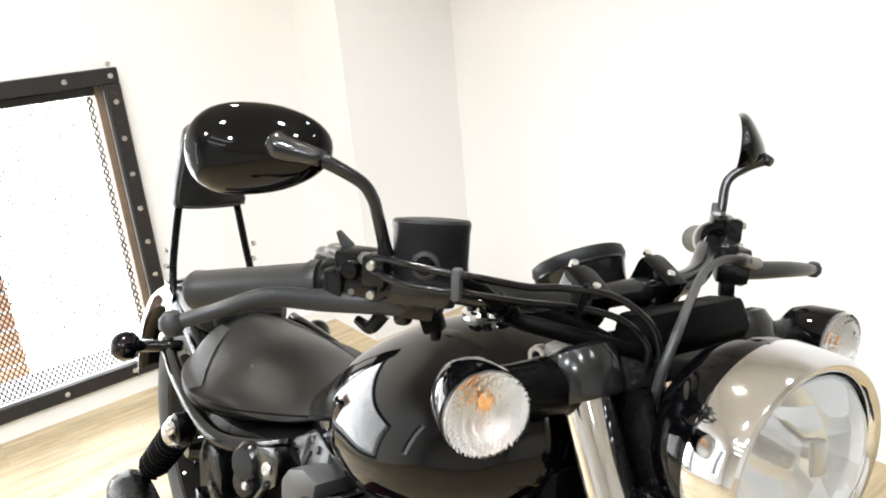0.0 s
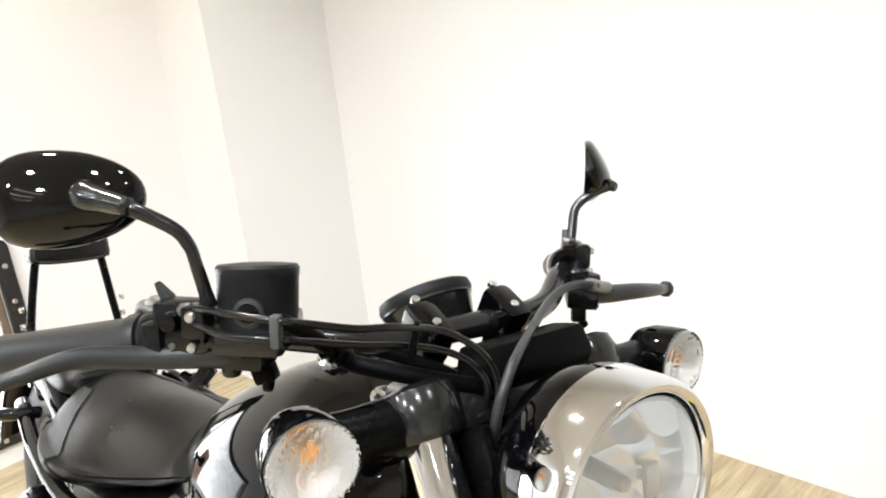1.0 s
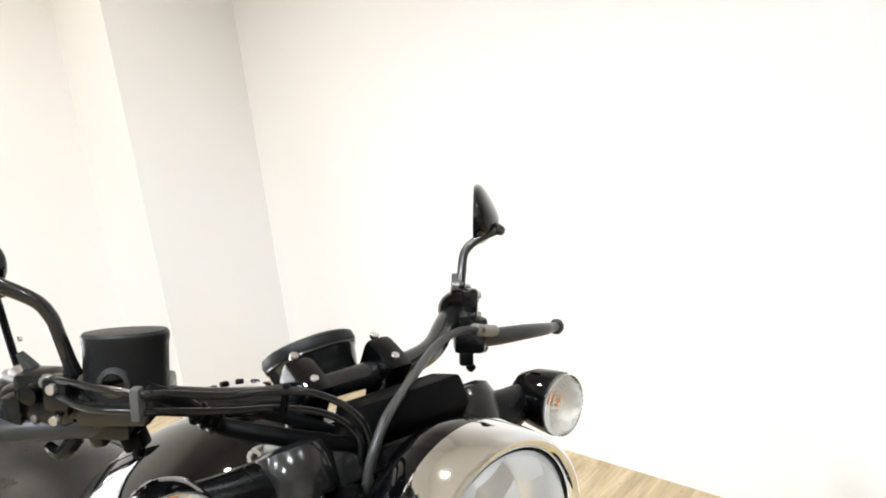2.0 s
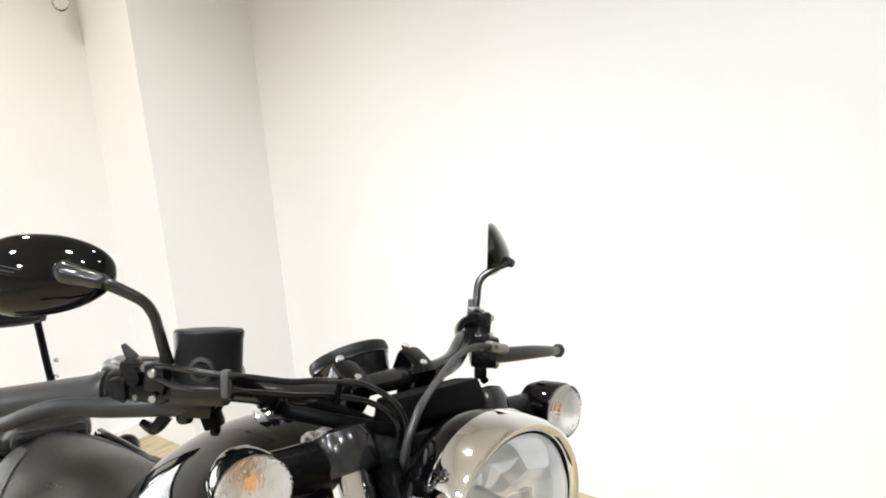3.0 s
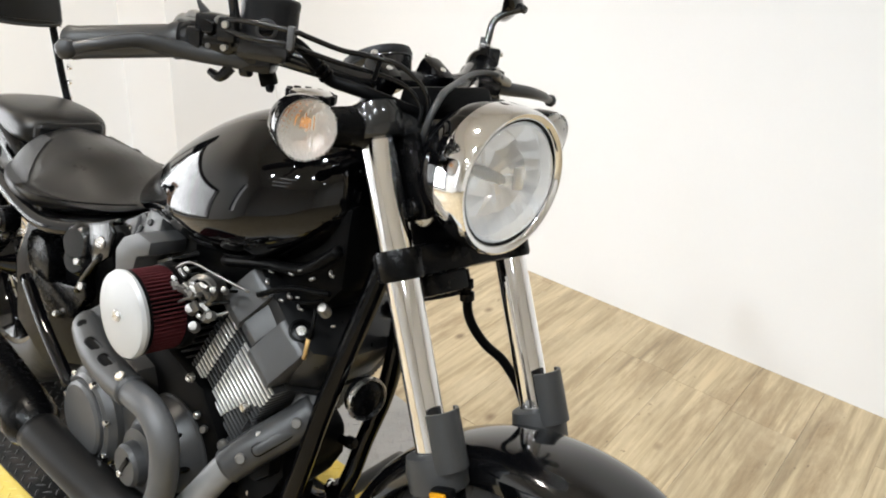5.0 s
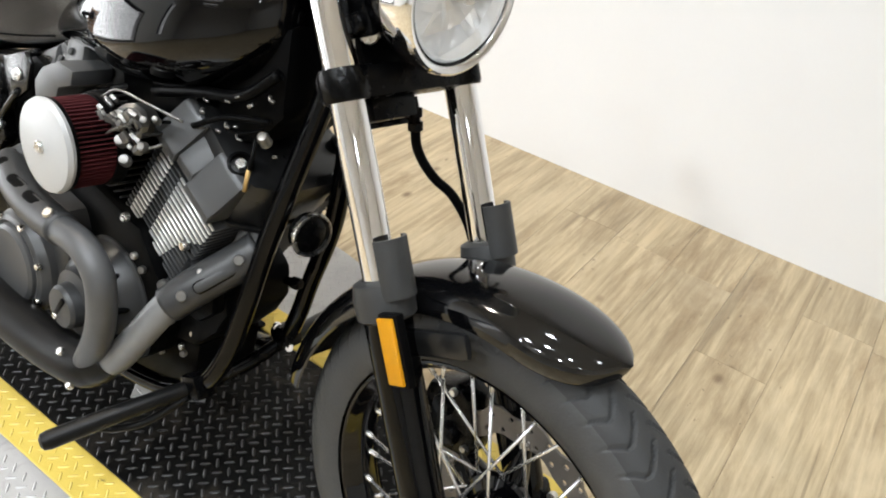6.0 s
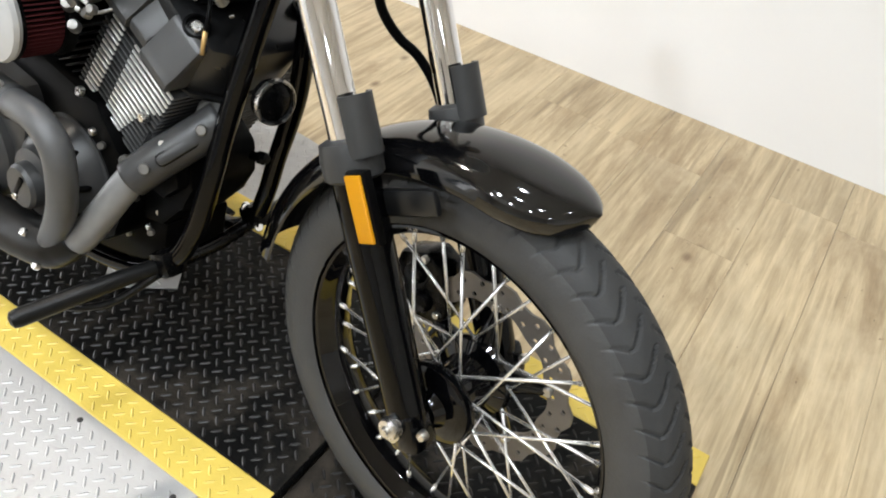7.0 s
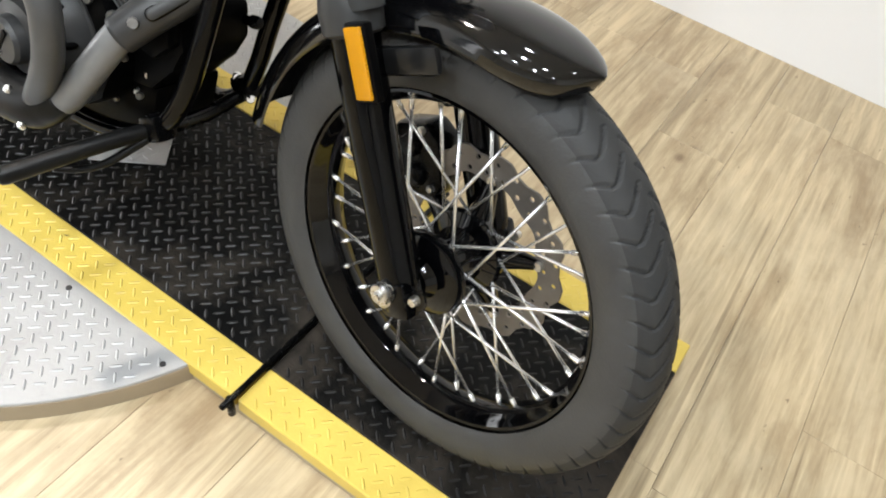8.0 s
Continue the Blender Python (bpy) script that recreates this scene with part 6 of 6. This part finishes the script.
bm = add_bolt(B(), FC + Vector((0, -0.010, 0)), (0, -1, 0), 0.009, 0.005)
bpart("cover_screw", bm, STEEL, filt)
bm = add_tube(B(), [FC + Vector((0, 0.09, 0)), FC + Vector((-0.01, 0.16, 0.0)), (-0.70, -0.02, 0.62)], 0.032, 18)
bpart("intake", bm, FLAT, filt)
# throttle body, linkage and fittings ahead of the filter
bm = B()
add_lathe(bm, [(0.018, -0.02), (0.024, -0.018), (0.024, 0.014), (0.019, 0.02), (0.016, 0.02)], Vector((-0.600, -0.140, 0.668)), (0.5, -0.8, 0.25), 24)
throttle = bpart("throttle_body", bm, DULL, engine, "bright alloy throttle body")
rj = random.Random(3)
for k in range(22):
    p = Vector((-0.625 + 0.085 * rj.random(), -0.165 - 0.02 * rj.random(), 0.655 + 0.05 * rj.random()))
    bm = add_box(B(), p, (0.006 + 0.010 * rj.random(), 0.006, 0.005 + 0.008 * rj.random()), 0.0018, (rj.random() * 60, rj.random() * 60, 20))
    bpart("linkage_piece", bm, DULL, throttle)
for pts_, r_ in (([(-0.640, -0.165, 0.690), (-0.605, -0.165, 0.712), (-0.560, -0.150, 0.708), (-0.515, -0.130, 0.70)], 0.0020), ([(-0.615, -0.175, 0.640), (-0.600, -0.178, 0.658), (-0.575, -0.165, 0.676)], 0.0022)):
    bpart("linkage_rod", add_tube(B(), pts_, r_, 8), DULL, throttle)
for p, r_ in (((-0.588, -0.168, 0.648), 0.0085), ((-0.582, -0.165, 0.622), 0.0080), ((-0.566, -0.150, 0.682), 0.006), ((-0.548, -0.145, 0.690), 0.005)):
    bm = add_lathe(B(), [(0, 0.012), (r_ * 0.8, 0.010), (r_, 0.004), (r_, -0.006), (r_ * 0.7, -0.012), (0, -0.012)], p, (0.5, -0.6, 0.55), 14)
    bpart("fitting", bm, DULL, throttle)
for k in range(6):
    p = Vector((-0.62 + 0.016 * k, -0.160 - 0.004 * (k % 3), 0.648 + 0.012 * (k % 4)))
    bm = add_lathe(B(), [(0, 0.006), (0.005, 0.006), (0.0065, 0.003), (0.0065, -0.004), (0.004, -0.006), (0, -0.006)], p, (0.3 * (k % 2), -0.8, 0.4), 12)
    bpart("linkage_pivot", bm, DULL, throttle)
for k in range(3):
    bpart("fuel_pipe", add_tube(B(), [(-0.645 + 0.01 * k, -0.10, 0.640), (-0.62, -0.150, 0.655 + 0.012 * k), (-0.575, -0.145, 0.640 + 0.020 * k), (-0.55, -0.10, 0.66 + 0.01 * k)], 0.0024, 8), (DULL, CAST, FLAT)[k], throttle)
# small bright clips and wires under the tank; GLINTS are bits in place of highlights
GLINTS = (((-0.5085, -0.105, 0.730), 0.012), ((-0.497, -0.105, 0.739), 0.008), ((-0.466, -0.105, 0.744), 0.010), ((-0.449, -0.105, 0.755), 0.006), ((-0.423, -0.105, 0.754), 0.008), ((-0.512, -0.105, 0.712), 0.006), ((-0.388, -0.105, 0.775), 0.009))
for p, w in (((-0.462, -0.105, 0.712), 0.009), ((-0.478, -0.105, 0.70), 0.008), ((-0.438, -0.105, 0.705), 0.013), ((-0.446, -0.105, 0.718), 0.006), ((-0.512, -0.105, 0.69), 0.007), ((-0.385, -0.09, 0.70), 0.006)) + GLINTS:
    bpart("clip_glint", add_tube(B(), [Vector(p) + Vector((-w * 0.5, 0.004, -0.003 + 0.006 * rj.random())), Vector(p), Vector(p) + Vector((w * 0.5, 0.003, -0.003 + 0.006 * rj.random()))], 0.0012 + 0.0012 * rj.random(), 8, 3), DULL, engine)
bm = add_lathe(B(), [(0, 0.010), (0.006, 0.009), (0.0085, 0.004), (0.007, -0.004), (0.0085, -0.008), (0, -0.010)], Vector((-0.400, -0.095, 0.718)), (0.2, -0.7, 0.7), 14)
bpart("sensor", bm, DULL, engine, "bright sensor body")
bpart("wire", add_tube(B(), [(-0.412, -0.098, 0.715), (-0.402, -0.108, 0.695), (-0.404, -0.110, 0.676)], 0.0028, 8), FLAT, engine)
bpart("wire_sleeve", add_tube(B(), [(-0.404, -0.110, 0.678), (-0.405, -0.112, 0.648)], 0.0030, 8), BRASS, engine, "tan wire sleeve")

# exhaust
P1 = [(-0.465, -0.03, 0.545), (-0.440, -0.070, 0.525), (-0.462, -0.115, 0.482), (-0.487, -0.150, 0.440), (-0.515, -0.175, 0.378), (-0.545, -0.190, 0.325), (-0.580, -0.198, 0.300)]
bm = add_tube(B(), P1, [0.021, 0.021, 0.0215, 0.0215, 0.0215, 0.0225, 0.024], 22, 8)
ex = bpart("exhaust", bm, PIPE, None, "grey painted two-into-one exhaust")
bm = add_tube(B(), [(-0.423, -0.056, 0.540), (-0.443, -0.088, 0.507), (-0.466, -0.122, 0.474), (-0.487, -0.150, 0.440)], [0.0262, 0.0275, 0.0275, 0.0262], 24, 8)
hs = bpart("heat_shield", bm, SHIELD, ex, "slotted grey heat shield")
def capsule(p, q, r, flat):
    """A rounded slot body between two points, flattened along the shield's outward side."""
    p, q = Vector(p), Vector(q)
    d = (q - p).normalized()
    bm = add_tube(B(), [p - d * r, p - d * r * 0.7, p - d * r * 0.3, p + d * r * 0.4, q - d * r * 0.4, q + d * r * 0.3, q + d * r * 0.7, q + d * r], [r * 0.08, r * 0.7, r * 0.95, r, r, r * 0.95, r * 0.7, r * 0.08], 16, smooth_path=False)
    c = (p + q) / 2
    out = flat.normalized()
    for v in bm.verts:
        v.co -= out * (v.co - c).dot(out) * 0.65
    return bm


OUT1 = Vector((0.60, -0.68, 0.42))
slot_a, slot_b = Vector((-0.424, -0.101, 0.518)), Vector((-0.446, -0.133, 0.487))
# dark capsule under a grey one draws the shade around a recessed slot
bpart("slot_shade", capsule(slot_a, slot_b, 0.0100, OUT1), SATIN, hs)
bpart("slot_floor", capsule(slot_a + OUT1 * 0.0016, slot_b + OUT1 * 0.0016, 0.0078, OUT1), SHIELD, hs)
for p in ((-0.420, -0.093, 0.533), (-0.458, -0.151, 0.472)):
    bpart("shield_screw", add_bolt(B(), p, (0.6, -0.7, 0.35), 0.008, 0.005), DULL, hs)
bm = add_tube(B(), [(-0.552, -0.193, 0.322), (-0.575, -0.200, 0.298), (-0.615, -0.206, 0.278), (-0.74, -0.212, 0.258), (-0.95, -0.225, 0.255)], [0.0245, 0.030, 0.035, 0.037, 0.037], 22, 8)
bpart("collector", bm, PEG, ex, "dark grey collector pipe")
P2 = [(-0.86, -0.13, 0.52), (-0.835, -0.195, 0.506), (-0.757, -0.215, 0.502), (-0.681, -0.222, 0.503), (-0.635, -0.225, 0.507), (-0.577, -0.226, 0.510), (-0.540, -0.226, 0.490), (-0.530, -0.224, 0.452), (-0.542, -0.219, 0.385), (-0.585, -0.210, 0.305)]
bm = add_tube(B(), P2, 0.0205, 22, 8)
bpart("rear_pipe", bm, PIPE_DARK, ex, "grey painted rear cylinder pipe")
bm = add_tube(B(), [(-0.850, -0.180, 0.508), (-0.835, -0.195, 0.506), (-0.757, -0.215, 0.502), (-0.681, -0.222, 0.503), (-0.628, -0.225, 0.508)], [0.022, 0.0250, 0.0250, 0.0250, 0.0240], 22, 6)
h2 = bpart("heat_shield", bm, COVER, ex, "slotted dark heat shield")
OUT2 = Vector((0.12, -0.46, 0.88))
# three more slots, their shade again drawn as dark capsules
for px_ in (-0.812, -0.755, -0.700):
    c = Vector((px_, np.interp(px_, [-0.835, -0.757, -0.681], [-0.195, -0.215, -0.222]), 0.504)) + OUT2 * 0.0228
    bpart("slot_shade", capsule(c - Vector((0.014, 0, 0)), c + Vector((0.014, 0, 0)), 0.0082, OUT2), FLAT, h2)
    c += OUT2 * 0.0012 + Vector((0.003, 0.002, 0.0))
    bpart("slot_floor", capsule(c - Vector((0.010, 0, 0)), c + Vector((0.012, 0, 0)), 0.0058, OUT2), COVER, h2)
bm = add_bolt(B(), Vector((-0.648, -0.224, 0.506)) + OUT2 * 0.0245, OUT2, 0.008, 0.005)
bpart("shield_screw", bm, STEEL, h2)
bm = add_lathe(B(), [(0.030, 0), (0.046, 0.03), (0.048, 0.06), (0.048, 0.52), (0.040, 0.56), (0.032, 0.57), (0.030, 0.5)], Vector((-0.93, -0.225, 0.256)), (-1, 0, 0.08), 32)
bpart("silencer", bm, SATIN, ex, "black silencer")

# dark mass of frame, airbox and wiring between tank and heads
bm = add_prism(B(), [(-0.405, 0.86), (-0.400, 0.74), (-0.44, 0.690), (-0.55, 0.65), (-0.76, 0.60), (-0.86, 0.64), (-0.84, 0.72), (-0.55, 0.76)], -0.070, 0.060, 0.015)
bpart("airbox", bm, FLAT, frame_ob, "black airbox and wiring under the tank")
for k, pts_ in enumerate(([(-0.40, -0.085, 0.80), (-0.45, -0.095, 0.755), (-0.52, -0.10, 0.735), (-0.62, -0.10, 0.70)], [(-0.40, -0.09, 0.74), (-0.47, -0.10, 0.72), (-0.52, -0.11, 0.69)], [(-0.42, -0.08, 0.72), (-0.45, -0.09, 0.705), (-0.48, -0.09, 0.70)])):
    bpart("hose", add_tube(B(), pts_, (0.008, 0.004, 0.0026)[k], 10), FLAT, frame_ob, "black hose")

# side covers and battery box between seat and engine
bm = B()
add_prism(bm, [(-0.80, 0.64), (-0.78, 0.55), (-0.86, 0.47), (-1.02, 0.43), (-1.12, 0.46), (-1.14, 0.58), (-1.02, 0.62), (-0.90, 0.655)], -0.125, 0.125, 0.012)
mid = bpart("battery_box", bm, FLAT, None, "black battery box and side covers")
# added plate: hides the lit tyre and darkens the gap below the seat
bm = add_prism(B(), [(-1.26, 0.55), (-1.10, 0.585), (-0.95, 0.62), (-0.82, 0.64), (-0.80, 0.46), (-0.95, 0.35), (-1.20, 0.24), (-1.33, 0.28), (-1.34, 0.42)], -0.118, -0.085, 0.006)
bpart("filler_plate", bm, FLAT, mid, "black filler plate that darkens the gap ahead of the rear wheel")
bm = add_prism(B(), [(-1.200, 0.485), (-1.105, 0.500), (-1.085, 0.475), (-1.000, 0.500), (-0.970, 0.545), (-0.958, 0.495), (-1.010, 0.430), (-1.090, 0.395), (-1.180, 0.400)], -0.146, -0.122, 0.005)
bracket = bpart("perforated_bracket", bm, SATIN, mid, "black pressed bracket with holes")
for x_, z_ in ((-1.186, 0.467), (-1.150, 0.470), (-1.119, 0.472), (-1.185, 0.435)):
    bpart("bracket_hole", add_lathe(B(), [(0, 0.0012), (0.005, 0.0012), (0.007, 0.0)], Vector((x_, -0.1462, z_)), (0, -1, 0), 14), DULL, bracket)
bm = add_prism(B(), [(-1.190, 0.520), (-1.165, 0.552), (-1.105, 0.552), (-1.085, 0.520), (-1.085, 0.470), (-1.175, 0.465)], -0.158, -0.118, 0.008)
bpart("fuse_cover", bm, SATIN, mid, "black fuse box cover")
for z_, r_ in ((0.592, 0.034), (0.560, 0.030)):
    bm = add_lathe(B(), [(0, 0.022), (r_ * 0.75, 0.021), (r_ * 0.95, 0.014), (r_, 0.004), (r_, -0.03)], Vector((-0.985, -0.140, z_)), (0.25, -0.95, 0.15), 28)
    bpart("solenoid", bm, SEMI, mid, "glossy black round solenoid")
bm = add_prism(B(), [(-0.945, 0.640), (-0.880, 0.668), (-0.862, 0.655), (-0.875, 0.610), (-0.925, 0.570), (-0.945, 0.600)], -0.150, -0.142, 0.003)
bpart("lug_plate", bm, SEMI, mid, "black lug plate")
for p, r_ in (((-0.897, -0.151, 0.627), 0.010), ((-0.963, -0.158, 0.567), 0.007), ((-0.960, -0.150, 0.520), 0.008), ((-1.21, -0.12, 0.36), 0.008), ((-1.06, -0.15, 0.42), 0.006)):
    bpart("cover_bolt", add_bolt(B(), p, (0.2, -1, 0.2), r_, 0.006), STEEL, mid)
bpart("frame_strut", add_tube(B(), [(-0.90, -0.150, 0.60), (-0.95, -0.150, 0.545), (-0.985, -0.148, 0.50)], 0.006, 10), GLOSS, mid)
bpart("seat_rail", add_tube(B(), [(-1.18, -0.150, 0.560), (-1.02, -0.140, 0.605), (-0.90, -0.118, 0.660)], 0.006, 10), GLOSS, mid, "thin black rail under the seat")
bm = add_prism(B(), [(-0.845, 0.640), (-0.82, 0.668), (-0.775, 0.692), (-0.735, 0.690), (-0.74, 0.665), (-0.775, 0.650), (-0.79, 0.60), (-0.84, 0.595)], -0.155, -0.09, 0.008)
bpart("ignition_cover", bm, PIPE_DARK, None, "grey plastic cover under the tank")
bm = B()
add_box(bm, (-0.825, -0.10, 0.680), (0.05, 0.016, 0.012), 0.003, (0, 20, 0))
add_bolt(bm, (-0.81, -0.112, 0.690), (0, -1, 0.4), 0.006, 0.006)
add_tube(bm, [(-0.845, -0.11, 0.672), (-0.842, -0.12, 0.655), (-0.85, -0.12, 0.63)], 0.004, 8)
bpart("seat_bracket", bm, GUARD, frame_ob)
bm = add_tube(B(), [(-1.15, -0.17, 0.46), (-1.02, -0.185, 0.41), (-0.90, -0.19, 0.36)], 0.012, 12)
bpart("swingarm_rail", bm, GLOSS, frame_ob)
# horn between the down tubes
bm = add_lathe(B(), [(0, 0.010), (0.014, 0.011), (0.025, 0.006), (0.029, 0.010), (0.028, 0.005), (0.028, -0.010), (0.015, -0.024), (0, -0.024)], Vector((-0.360, -0.030, 0.588)), (1.0, -0.12, 0.12), 36)
horn = bpart("horn", bm, SATIN, None, "round black horn with a bright rim")
bm = add_lathe(B(), [(0.0275, 0.009), (0.031, 0.0085), (0.032, 0.003), (0.0305, 0.0)], Vector((-0.360, -0.030, 0.588)), (1.0, -0.12, 0.12), 36)
bpart("horn_rim", bm, STEEL, horn)
# side stand
bm = add_tube(B(), [(-0.84, 0.12, 0.25), (-0.82, 0.20, 0.15), (-0.80, 0.275, 0.035)], [0.014, 0.012, 0.012], 12)
add_box(bm, (-0.795, 0.285, 0.056), (0.07, 0.05, 0.010), 0.004, (10, 0, 0))
bpart("side_stand", bm, SATIN, None, "black side stand folded out")

# ---- floor planks, last of all ----
plank_meshes = {}


def plank(x, y, w, l):
    key = (round(w, 3), round(l, 3))
    if key not in plank_meshes:
        bm = add_box(B(), (0, 0, -0.004), (w - 0.0006, l - 0.0007, 0.008), 0.0005, segments=1)
        me = bpy.data.meshes.new("plank")
        bm.to_mesh(me)
        bm.free()
        me.materials.append(PLANK)
        plank_meshes[key] = me
    ob = new("plank", plank_meshes[key])
    ob.parent = floor
    ob.location = (x, y, FLOOR_Z)


PLANK_W, PLANK_L = 0.185, 1.22
rnd = random.Random(7)
cols = int((X1 - X0) / PLANK_W) + 1
for i in range(cols):
    xa = X0 + i * PLANK_W
    xb = min(xa + PLANK_W, X1)
    off = rnd.choice((0.1, 0.4, 0.7, 1.0)) + rnd.uniform(-0.05, 0.05)
    y = Y0 - off
    while y < Y1:
        ya, yb = max(y, Y0), min(y + PLANK_L, Y1)
        if yb - ya > 0.02:
            plank((xa + xb) / 2, (ya + yb) / 2, xb - xa, yb - ya)
        y += PLANK_L
